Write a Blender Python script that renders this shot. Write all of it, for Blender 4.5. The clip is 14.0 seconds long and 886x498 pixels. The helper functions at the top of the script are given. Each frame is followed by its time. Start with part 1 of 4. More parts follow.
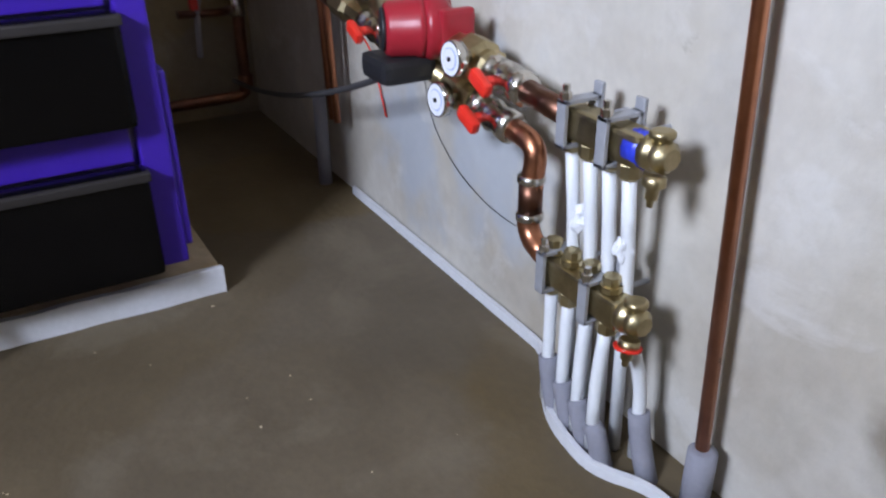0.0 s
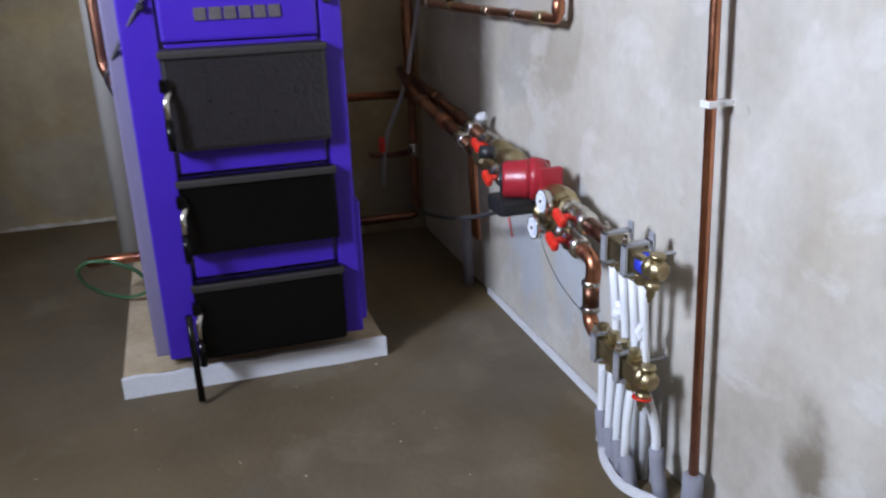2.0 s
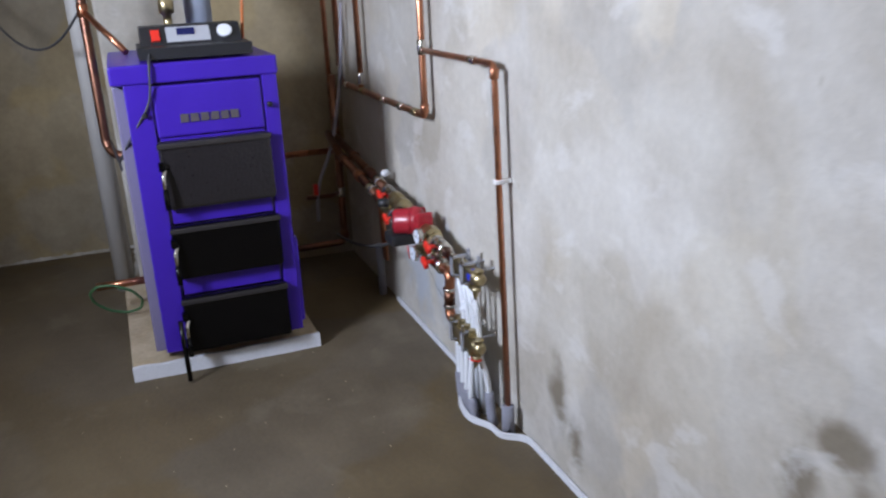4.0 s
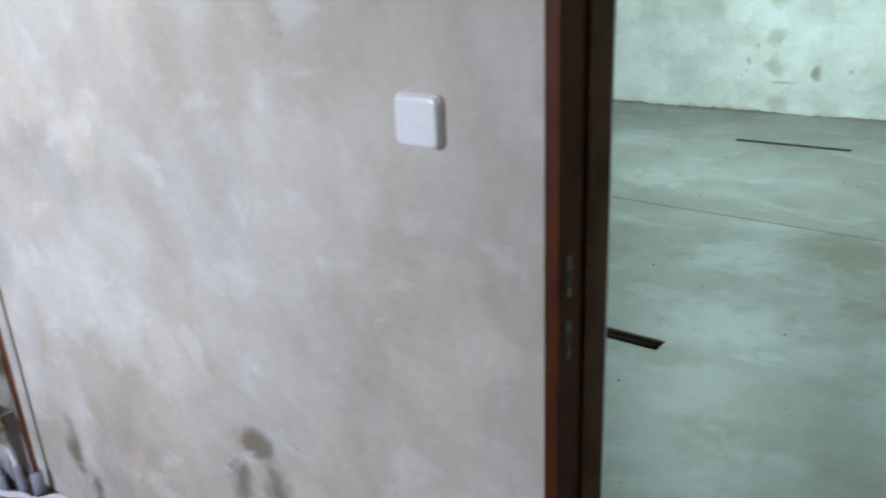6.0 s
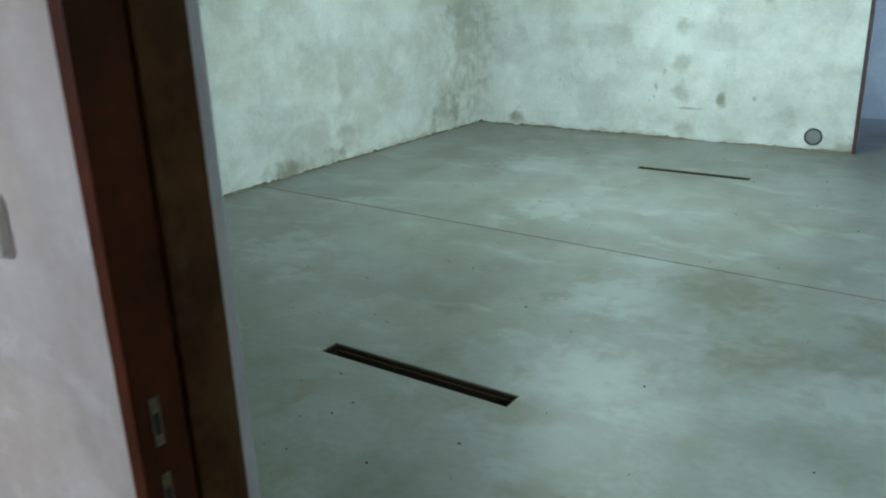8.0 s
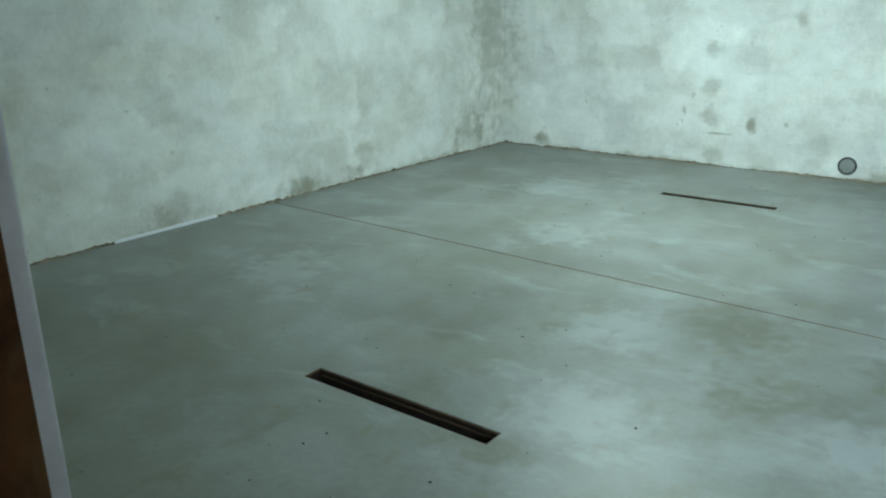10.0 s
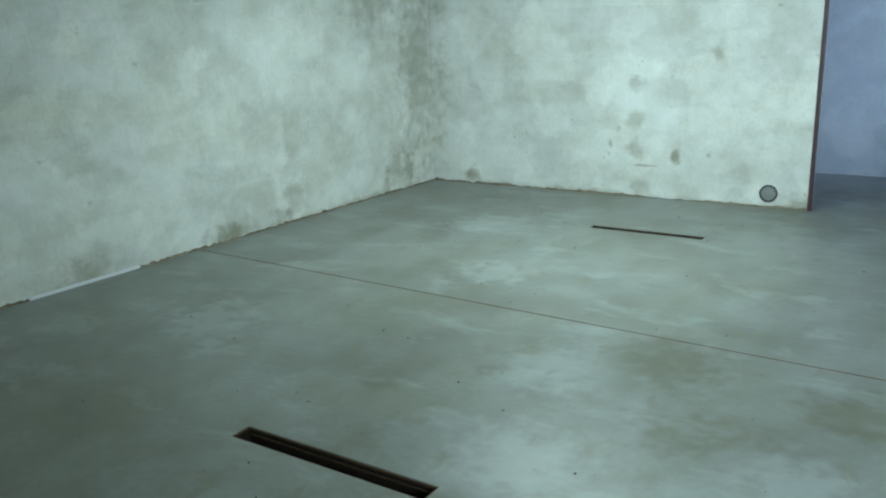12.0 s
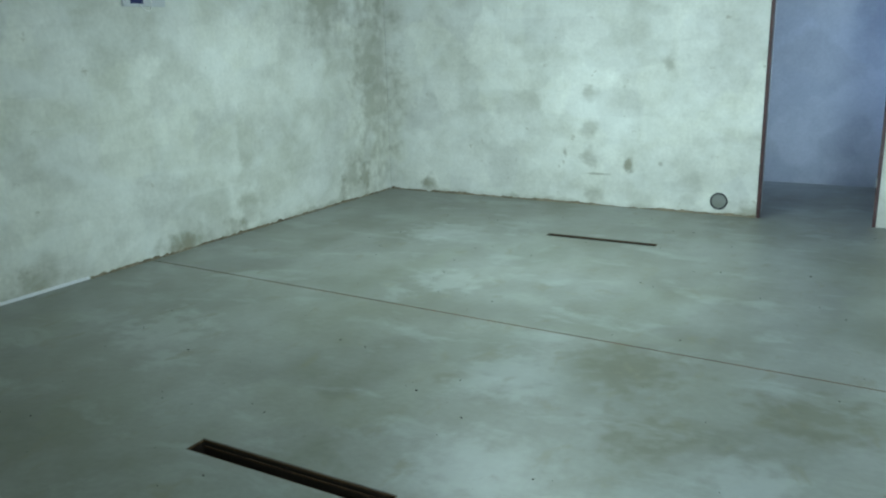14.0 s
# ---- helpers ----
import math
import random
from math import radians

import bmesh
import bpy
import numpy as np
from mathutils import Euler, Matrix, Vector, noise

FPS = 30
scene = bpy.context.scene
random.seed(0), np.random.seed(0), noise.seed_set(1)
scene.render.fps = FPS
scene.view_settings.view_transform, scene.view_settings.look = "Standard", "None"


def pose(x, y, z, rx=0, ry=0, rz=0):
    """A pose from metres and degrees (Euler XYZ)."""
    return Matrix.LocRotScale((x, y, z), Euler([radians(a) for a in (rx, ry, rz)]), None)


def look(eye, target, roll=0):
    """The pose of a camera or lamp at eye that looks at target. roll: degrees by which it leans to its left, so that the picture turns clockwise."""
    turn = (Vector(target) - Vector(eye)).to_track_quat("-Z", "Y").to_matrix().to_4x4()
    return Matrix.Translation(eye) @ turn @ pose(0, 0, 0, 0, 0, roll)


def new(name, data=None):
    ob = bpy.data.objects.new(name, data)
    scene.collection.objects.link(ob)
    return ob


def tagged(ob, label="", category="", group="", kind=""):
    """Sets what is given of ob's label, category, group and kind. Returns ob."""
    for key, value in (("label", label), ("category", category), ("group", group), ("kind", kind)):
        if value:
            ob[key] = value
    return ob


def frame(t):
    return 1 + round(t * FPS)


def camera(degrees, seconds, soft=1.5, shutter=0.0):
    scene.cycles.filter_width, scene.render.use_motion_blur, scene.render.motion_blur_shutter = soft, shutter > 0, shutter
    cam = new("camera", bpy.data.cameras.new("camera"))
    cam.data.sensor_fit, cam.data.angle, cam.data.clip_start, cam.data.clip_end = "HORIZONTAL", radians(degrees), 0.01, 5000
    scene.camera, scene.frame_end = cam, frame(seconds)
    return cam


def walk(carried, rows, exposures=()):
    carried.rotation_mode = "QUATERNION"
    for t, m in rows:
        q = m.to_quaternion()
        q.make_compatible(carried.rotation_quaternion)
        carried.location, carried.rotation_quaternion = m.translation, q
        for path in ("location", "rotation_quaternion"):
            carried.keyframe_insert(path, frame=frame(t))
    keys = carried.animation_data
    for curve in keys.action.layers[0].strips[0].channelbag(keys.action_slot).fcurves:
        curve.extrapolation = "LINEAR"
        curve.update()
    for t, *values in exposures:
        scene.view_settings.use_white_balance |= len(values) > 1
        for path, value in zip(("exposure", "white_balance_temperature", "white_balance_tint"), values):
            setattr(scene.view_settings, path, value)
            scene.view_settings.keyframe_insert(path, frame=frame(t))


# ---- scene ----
cam = camera(57.2, 14.0, soft=2.1, shutter=0.5)
PATH = [
    (0, -1.409, -0.741, 0.827, 62.23, 0.37, 60.28),
    (0.5, -1.289, -0.783, 0.850, 65.59, 0.15, 63.68),
    (1, -1.093, -0.835, 0.940, 67.21, 0.70, 67.18),
    (1.5, -0.941, -0.847, 0.986, 69.21, 1.59, 70.35),
    (2, -0.841, -0.858, 1.025, 70.56, 1.91, 72.53),
    (2.2, -0.781, -0.847, 1.025, 71.54, 1.89, 73.94),
    (4.3, 0.195, -1.037, 1.420, 71.23, 2.69, 65.93),
    (4.5, 0.302, -1.088, 1.472, 71.17, 2.14, 62.97),
    (5, 0.550, -1.207, 1.680, 69.69, 2.91, 53.99),
    (5.5, 0.525, -1.115, 1.655, 70.04, 2.38, 46.16),
    (6, 0.595, -1.010, 1.674, 70.10, 2.40, 37.40),
    (6.5, 0.665, -0.906, 1.694, 70.19, 2.58, 36.08),
    (7, 0.801, -0.784, 1.713, 70.55, 2.50, 34.30),
    (7.5, 0.795, -0.667, 1.701, 71.04, 2.05, 33.41),
    (8, 0.823, -0.498, 1.714, 71.01, 1.78, 34.17),
    (10.3, 0.942, -0.221, 1.689, 72.54, 1.02, 37.50),
    (10.5, 0.951, -0.208, 1.707, 72.66, 1.05, 37.21),
    (11, 0.893, -0.156, 1.708, 73.36, 1.48, 35.21),
    (11.5, 0.884, -0.142, 1.728, 73.88, 1.54, 33.87),
    (12, 0.902, -0.138, 1.722, 74.61, 1.94, 32.60),
    (12.5, 0.887, -0.112, 1.703, 74.97, 1.78, 31.63),
    (13, 0.901, -0.128, 1.708, 75.15, 1.88, 30.67),
    (13.5, 0.894, -0.130, 1.708, 75.20, 1.61, 30.00),
    (14, 0.903, -0.141, 1.716, 75.17, 1.52, 29.56),
]
walk(cam, [(t, pose(x, y, z, a, b, c)) for t, x, y, z, a, b, c in PATH], exposures=[
    (0.0, 0.0), (2.2, 0.0), (4.3, -0.15), (5.5, -0.08), (6.5, -0.30), (7.5, -0.42), (8.2, -0.32), (10.5, -0.22), (12.0, -0.31), (14.0, -0.36)])

# ---- light ----
world = bpy.data.worlds.new("sky")
scene.world = world
world.use_nodes = True
wn = world.node_tree.nodes
sky = wn.new("ShaderNodeTexSky")
sky.sky_type = "NISHITA"
sky.sun_disc = False
sky.sun_elevation, sky.sun_rotation = radians(35), radians(200)
wn["Background"].inputs[1].default_value = 0.08
world.node_tree.links.new(sky.outputs[0], wn["Background"].inputs[0])


def window_light(name, place, target, sx, sy, watts, colour, spread=180):
    d = bpy.data.lights.new(name, "AREA")
    d.shape, d.size, d.size_y, d.energy, d.color = "RECTANGLE", sx, sy, watts, colour
    d.spread = radians(spread)
    ob = new(name, d)
    ob.matrix_world = look(place, target)
    return ob


# daylight in unseen openings: boiler room window, hall side window, back room window
CEIL = 2.62
window_light("window_light_south", (-1.30, -2.70, 1.95), (-2.35, 0.0, 0.95), 0.6, 0.6, 98, (0.725, 0.81, 1.04), 150)
# added fill for the hall, through an opening made for it
window_light("hall_front_fill", (2.3, -0.7, 1.50), (-4.2, 6.6, 1.3), 1.9, 1.1, 365, (0.665, 0.92, 1.04), 120)
window_light("window_light_hall", (4.95, 4.2, 1.6), (0, 4.2, 0.9), 2.6, 1.4, 10, (0.66, 0.94, 1.0))
window_light("window_light_back_room", (2.9, 8.3, 1.45), (0.0, 9.6, 1.5), 0.7, 1.2, 28, (0.44, 0.66, 1.0), 80)
# cool tube lamp assumed under the hall ceiling; no fitting is seen
window_light("unseen_ceiling_light_hall", (-1.5, 5.15, CEIL - 0.06), (-1.5, 5.15, 0), 1.2, 0.25, 90, (0.72, 1.0, 0.97))


# ---- materials ----
def material(name, colour, rough=0.6, metal=0.0, grain=0.0, scale=20.0, bump=0.0, mottle=None, mottle_scale=2.0, coat=0.0, patch=0.0, patch_scale=3.0):
    """A surface with variation at two scales: mottle over the large forms, grain over the small."""
    m = bpy.data.materials.new(name)
    m.use_nodes = True
    n, l = m.node_tree.nodes, m.node_tree.links
    b = n["Principled BSDF"]
    b.inputs["Roughness"].default_value, b.inputs["Metallic"].default_value = rough, metal
    b.inputs["Coat Weight"].default_value = coat
    co = n.new("ShaderNodeTexCoord")
    fine = n.new("ShaderNodeTexNoise")
    fine.inputs["Scale"].default_value, fine.inputs["Detail"].default_value = scale, 6
    l.new(co.outputs["Object"], fine.inputs["Vector"])
    base = n.new("ShaderNodeRGB")
    base.outputs[0].default_value = (*colour, 1)
    out = base.outputs[0]
    if mottle:
        waves = []
        for k, d, low, high in ((1.0, 5, 0.38, 0.62), (4.1, 9, 0.30, 0.72)):
            big = n.new("ShaderNodeTexNoise")
            big.inputs["Scale"].default_value, big.inputs["Detail"].default_value, big.inputs["Roughness"].default_value = mottle_scale * k, d, 0.62
            l.new(co.outputs["Object"], big.inputs["Vector"])
            ramp = n.new("ShaderNodeMapRange")
            ramp.inputs[1].default_value, ramp.inputs[2].default_value = low, high
            l.new(big.outputs[0], ramp.inputs[0])
            waves.append(ramp.outputs[0])
        both = n.new("ShaderNodeMath")
        l.new(waves[1], both.inputs[0])
        l.new(waves[0], both.inputs[2])
        half = n.new("ShaderNodeMath")
        half.operation = "MULTIPLY"
        both.operation = "MULTIPLY_ADD"
        both.inputs[1].default_value = 0.55
        half.inputs[1].default_value = 0.65
        l.new(both.outputs[0], half.inputs[0])
        mix = n.new("ShaderNodeMix")
        mix.data_type = "RGBA"
        l.new(half.outputs[0], mix.inputs[0])
        l.new(out, mix.inputs[6])
        mix.inputs[7].default_value = (*mottle, 1)
        out = mix.outputs[2]
    if patch:
        warp = n.new("ShaderNodeTexNoise")
        warp.inputs["Scale"].default_value, warp.inputs["Detail"].default_value = patch_scale * 1.3, 6
        l.new(co.outputs["Object"], warp.inputs["Vector"])
        push = n.new("ShaderNodeMix")
        push.data_type = "VECTOR"
        push.inputs[0].default_value = 0.22
        l.new(co.outputs["Object"], push.inputs[4])
        l.new(warp.outputs["Color"], push.inputs[5])
        cells = n.new("ShaderNodeTexVoronoi")
        cells.feature = "SMOOTH_F1"
        cells.inputs["Scale"].default_value, cells.inputs["Smoothness"].default_value = patch_scale, 0.25
        l.new(push.outputs[1], cells.inputs["Vector"])
        tone = n.new("ShaderNodeMapRange")
        tone.inputs[3].default_value, tone.inputs[4].default_value = 1 - patch, 1 + patch
        grey = n.new("ShaderNodeSeparateColor")
        l.new(cells.outputs["Color"], grey.inputs[0])
        l.new(grey.outputs[0], tone.inputs[0])
        shade = n.new("ShaderNodeHueSaturation")
        l.new(tone.outputs[0], shade.inputs["Value"])
        sat = n.new("ShaderNodeMapRange")
        sat.inputs[3].default_value, sat.inputs[4].default_value = 0.8, 1.2
        l.new(grey.outputs[1], sat.inputs[0])
        l.new(sat.outputs[0], shade.inputs["Saturation"])
        l.new(out, shade.inputs["Color"])
        out = shade.outputs[0]
    if grain:
        bc = n.new("ShaderNodeHueSaturation")
        mr = n.new("ShaderNodeMapRange")
        mr.inputs[3].default_value, mr.inputs[4].default_value = 1 - grain, 1 + grain
        l.new(fine.outputs[0], mr.inputs[0])
        l.new(mr.outputs[0], bc.inputs["Value"])
        l.new(out, bc.inputs["Color"])
        out = bc.outputs[0]
        rr = n.new("ShaderNodeMapRange")
        rr.inputs[3].default_value, rr.inputs[4].default_value = max(rough - 0.12, 0.03), min(rough + 0.12, 1)
        l.new(fine.outputs[0], rr.inputs[0])
        l.new(rr.outputs[0], b.inputs["Roughness"])
    l.new(out, b.inputs["Base Color"])
    if bump:
        bp = n.new("ShaderNodeBump")
        bp.inputs["Strength"].default_value, bp.inputs["Distance"].default_value = bump, 0.004
        l.new(fine.outputs[0], bp.inputs["Height"])
        l.new(bp.outputs[0], b.inputs["Normal"])
    return m


def stains(m, spots, colour, strength=0.7):
    """Spots with ragged outlines, some damp and dirt, at given places of the wall: x, y, z, radius, height stretch."""
    n, l = m.node_tree.nodes, m.node_tree.links
    b = n["Principled BSDF"]
    co = n.new("ShaderNodeTexCoord")
    warp = n.new("ShaderNodeTexNoise")
    warp.inputs["Scale"].default_value, warp.inputs["Detail"].default_value = 9.0, 8
    l.new(co.outputs["Object"], warp.inputs["Vector"])
    total = None
    for x, y, z, r, tall in spots:
        off = n.new("ShaderNodeVectorMath")
        off.operation = "SUBTRACT"
        off.inputs[1].default_value = (x, y, z)
        l.new(co.outputs["Object"], off.inputs[0])
        sc = n.new("ShaderNodeVectorMath")
        sc.operation = "MULTIPLY"
        sc.inputs[1].default_value = (1 / r, 1 / r, 1 / (r * tall))
        l.new(off.outputs[0], sc.inputs[0])
        ln = n.new("ShaderNodeVectorMath")
        ln.operation = "LENGTH"
        l.new(sc.outputs[0], ln.inputs[0])
        ad = n.new("ShaderNodeMath")
        ad.operation = "MULTIPLY_ADD"
        ad.inputs[1].default_value, ad.inputs[2].default_value = 2.6, -1.3
        l.new(warp.outputs[0], ad.inputs[0])
        sm = n.new("ShaderNodeMath")
        sm.operation = "ADD"
        l.new(ln.outputs["Value"], sm.inputs[0])
        l.new(ad.outputs[0], sm.inputs[1])
        mr = n.new("ShaderNodeMapRange")
        mr.interpolation_type = "SMOOTHSTEP"
        mr.inputs[1].default_value, mr.inputs[2].default_value = 1.35, 0.25
        l.new(sm.outputs[0], mr.inputs[0])
        if total is None:
            total = mr.outputs[0]
        else:
            mx = n.new("ShaderNodeMath")
            mx.operation = "MAXIMUM"
            l.new(total, mx.inputs[0])
            l.new(mr.outputs[0], mx.inputs[1])
            total = mx.outputs[0]
    k = n.new("ShaderNodeMath")
    k.operation = "MULTIPLY"
    k.inputs[1].default_value = strength
    l.new(total, k.inputs[0])
    old = b.inputs["Base Color"].links[0].from_socket
    mix = n.new("ShaderNodeMix")
    mix.data_type = "RGBA"
    l.new(k.outputs[0], mix.inputs[0])
    l.new(old, mix.inputs[6])
    mix.inputs[7].default_value = (*colour, 1)
    l.new(mix.outputs[2], b.inputs["Base Color"])
    return m


def flecks(m, colour, strength, scale, low, high, stretch=(1, 1, 1)):
    """Crisp-edged patches scattered over a surface, where a noise passes a threshold."""
    n, l = m.node_tree.nodes, m.node_tree.links
    b = n["Principled BSDF"]
    co = n.new("ShaderNodeTexCoord")
    st = n.new("ShaderNodeMapping")
    st.inputs["Scale"].default_value = stretch
    l.new(co.outputs["Object"], st.inputs["Vector"])
    nz = n.new("ShaderNodeTexNoise")
    nz.inputs["Scale"].default_value, nz.inputs["Detail"].default_value, nz.inputs["Roughness"].default_value = scale, 8, 0.6
    nz.inputs["Distortion"].default_value = 0.4
    l.new(st.outputs[0], nz.inputs["Vector"])
    mr = n.new("ShaderNodeMapRange")
    mr.inputs[1].default_value, mr.inputs[2].default_value, mr.inputs[4].default_value = low, high, strength
    l.new(nz.outputs[0], mr.inputs[0])
    old = b.inputs["Base Color"].links[0].from_socket
    mix = n.new("ShaderNodeMix")
    mix.data_type = "RGBA"
    l.new(mr.outputs[0], mix.inputs[0])
    l.new(old, mix.inputs[6])
    mix.inputs[7].default_value = (*colour, 1)
    l.new(mix.outputs[2], b.inputs["Base Color"])
    return m



def courses(m, wide, high, amount):
    """The blocks of the wall showing faintly through thin plaster."""
    n, l = m.node_tree.nodes, m.node_tree.links
    b = n["Principled BSDF"]
    co = n.new("ShaderNodeTexCoord")
    sep = n.new("ShaderNodeSeparateXYZ")
    l.new(co.outputs["Object"], sep.inputs[0])
    run = n.new("ShaderNodeMath")
    l.new(sep.outputs[0], run.inputs[0])
    l.new(sep.outputs[1], run.inputs[1])
    flat = n.new("ShaderNodeCombineXYZ")
    l.new(run.outputs[0], flat.inputs[0])
    l.new(sep.outputs[2], flat.inputs[1])
    warp = n.new("ShaderNodeTexNoise")
    warp.inputs["Scale"].default_value, warp.inputs["Detail"].default_value = 5.0, 4
    l.new(co.outputs["Object"], warp.inputs["Vector"])
    push = n.new("ShaderNodeMix")
    push.data_type = "VECTOR"
    push.inputs[0].default_value = 0.06
    l.new(flat.outputs[0], push.inputs[4])
    l.new(warp.outputs["Color"], push.inputs[5])
    br = n.new("ShaderNodeTexBrick")
    br.inputs["Scale"].default_value = 1.0
    br.inputs["Brick Width"].default_value, br.inputs["Row Height"].default_value = wide, high
    br.inputs["Mortar Size"].default_value, br.inputs["Mortar Smooth"].default_value = 0.010, 1.0
    br.inputs["Color1"].default_value = (1 - amount, 1 - amount, 1 - amount, 1)
    br.inputs["Color2"].default_value = (1, 1, 1, 1)
    br.inputs["Mortar"].default_value = (1 - amount * 0.7, 1 - amount * 0.7, 1 - amount * 0.7, 1)
    l.new(push.outputs[1], br.inputs["Vector"])
    old = b.inputs["Base Color"].links[0].from_socket
    mix = n.new("ShaderNodeMix")
    mix.data_type, mix.blend_type = "RGBA", "MULTIPLY"
    mix.inputs[0].default_value = 1.0
    l.new(old, mix.inputs[6])
    l.new(br.outputs["Color"], mix.inputs[7])
    l.new(mix.outputs[2], b.inputs["Base Color"])
    return m


plaster = material("boiler_room_plaster", (0.57, 0.54, 0.475), 0.85, 0, 0.12, 40, 0.5, (0.41, 0.365, 0.295), 2.0, patch=0.10, patch_scale=4.5)
stains(plaster, [(-0.80, 0, 0.61, 0.075, 0.6), (-0.86, 0, 0.47, 0.045, 2.2), (-0.73, 0, 0.50, 0.05, 1.9), (-0.79, 0, 0.40, 0.03, 1.8), (-0.84, 0, 0.37, 0.035, 1.6), (-0.64, 0, 0.32, 0.04, 1.6), (-0.70, 0, 0.41, 0.03, 1.5), (-0.93, 0, 0.27, 0.05, 1.6),
                 (-1.72, 0, 0.24, 0.06, 1.6), (-1.62, 0, 0.14, 0.04, 2.0), (-0.42, 0, 1.66, 0.06, 0.6), (-2.3, 0, 0.16, 0.08, 0.8)], (0.16, 0.13, 0.085), 0.85)
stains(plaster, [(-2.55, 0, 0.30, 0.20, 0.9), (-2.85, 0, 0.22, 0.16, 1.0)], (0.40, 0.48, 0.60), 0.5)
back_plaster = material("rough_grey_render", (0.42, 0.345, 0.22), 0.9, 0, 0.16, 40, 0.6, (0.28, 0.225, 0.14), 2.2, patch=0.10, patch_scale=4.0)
hall_plaster = material("hall_plaster", (0.76, 0.76, 0.71), 0.85, 0, 0.13, 32, 0.5, (0.51, 0.51, 0.45), 1.3, patch=0.10, patch_scale=3.2)
# wide flat spots darken the wall feet, a tall one the corner
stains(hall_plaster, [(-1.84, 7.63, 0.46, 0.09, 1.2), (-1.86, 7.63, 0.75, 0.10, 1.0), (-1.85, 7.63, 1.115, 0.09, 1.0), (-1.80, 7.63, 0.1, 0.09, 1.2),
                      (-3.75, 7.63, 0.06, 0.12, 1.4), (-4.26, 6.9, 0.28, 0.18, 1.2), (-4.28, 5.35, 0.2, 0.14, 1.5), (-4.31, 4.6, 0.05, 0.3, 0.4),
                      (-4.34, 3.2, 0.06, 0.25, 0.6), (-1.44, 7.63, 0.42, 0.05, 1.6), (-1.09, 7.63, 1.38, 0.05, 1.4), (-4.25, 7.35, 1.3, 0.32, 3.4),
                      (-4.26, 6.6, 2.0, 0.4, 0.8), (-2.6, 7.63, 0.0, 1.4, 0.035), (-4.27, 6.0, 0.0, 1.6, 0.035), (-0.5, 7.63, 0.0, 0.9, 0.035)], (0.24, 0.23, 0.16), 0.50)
# reveal plaster: the bluish light on it is put into the colour
tinted_render = material("light_tinted_grey_render", (0.68, 0.68, 0.78), 0.85, 0, 0.1, 60, 0.3, (0.55, 0.55, 0.64), 6)
blue_plaster = material("back_room_plaster", (0.42, 0.44, 0.48), 0.85, 0, 0.12, 30, 0.3, (0.32, 0.34, 0.38), 1.5, patch=0.1, patch_scale=2.5)
screed_dark = material("damp_floor_screed", (0.155, 0.118, 0.068), 0.75, 0, 0.2, 60, 0.4, (0.095, 0.070, 0.038), 1.4, patch=0.06, patch_scale=3.0)
screed = material("hall_floor_screed", (0.268, 0.284, 0.272), 0.42, 0, 0.20, 26, 0.3, (0.166, 0.170, 0.138), 0.9, patch=0.08, patch_scale=2.6)
stains(screed, [(0.04, 3.06, 0, 0.24, 1), (-0.27, 3.72, 0, 0.34, 1), (0.67, 3.58, 0, 0.28, 1), (-1.01, 3.25, 0, 0.12, 1), (-0.62, 2.05, 0, 0.16, 1), (-0.2, 1.6, 0, 0.2, 1)], (0.12, 0.115, 0.07), 0.62)
stains(screed, [(-0.74, 3.4, 0, 0.30, 1), (-2.95, 3.1, 0, 0.30, 1), (0.5, 2.86, 0, 0.25, 1), (-2.65, 6.0, 0, 0.35, 1), (-1.83, 4.72, 0, 0.25, 1), (-0.5, 2.5, 0, 0.3, 1)], (0.42, 0.45, 0.455), 0.38)
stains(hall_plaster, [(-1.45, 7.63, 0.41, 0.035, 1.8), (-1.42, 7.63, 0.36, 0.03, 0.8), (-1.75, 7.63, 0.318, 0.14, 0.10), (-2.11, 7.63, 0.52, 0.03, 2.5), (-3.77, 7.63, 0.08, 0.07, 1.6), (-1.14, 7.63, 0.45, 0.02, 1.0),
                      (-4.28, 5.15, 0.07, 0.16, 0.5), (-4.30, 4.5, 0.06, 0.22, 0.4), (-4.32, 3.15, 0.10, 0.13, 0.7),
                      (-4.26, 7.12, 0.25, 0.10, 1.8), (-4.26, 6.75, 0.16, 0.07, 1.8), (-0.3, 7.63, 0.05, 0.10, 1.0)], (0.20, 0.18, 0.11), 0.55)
flecks(screed, (0.40, 0.44, 0.445), 0.32, 1.7, 0.55, 0.66, (1, 1.8, 1))
flecks(screed, (0.19, 0.185, 0.13), 0.55, 3.6, 0.58, 0.68, (1.6, 1, 1))
flecks(screed, (0.10, 0.085, 0.05), 0.6, 22.0, 0.69, 0.74)
flecks(hall_plaster, (0.82, 0.84, 0.82), 0.40, 2.3, 0.46, 0.68, (1, 1, 1.6))
flecks(hall_plaster, (0.33, 0.30, 0.22), 0.5, 9.0, 0.66, 0.73)
courses(hall_plaster, 0.40, 0.22, 0.075)
flecks(plaster, (0.66, 0.64, 0.60), 0.4, 4.5, 0.57, 0.64, (1, 1, 1.3))
flecks(plaster, (0.27, 0.23, 0.17), 0.5, 13.0, 0.69, 0.75)
flecks(screed_dark, (0.21, 0.175, 0.12), 0.35, 4.0, 0.58, 0.68)
ceiling_paint = material("ceiling_concrete", (0.62, 0.58, 0.50), 0.9, 0, 0.08, 30, 0.3, (0.54, 0.50, 0.43), 2)
blue = material("blue_enamel", (0.050, 0.015, 0.36), 0.34, 0, 0.08, 140, 0.12, (0.058, 0.020, 0.41), 3)
blue_side = material("lilac_grey_sheet_metal", (0.30, 0.27, 0.42), 0.22, 0.35, 0.05, 90, 0.05)
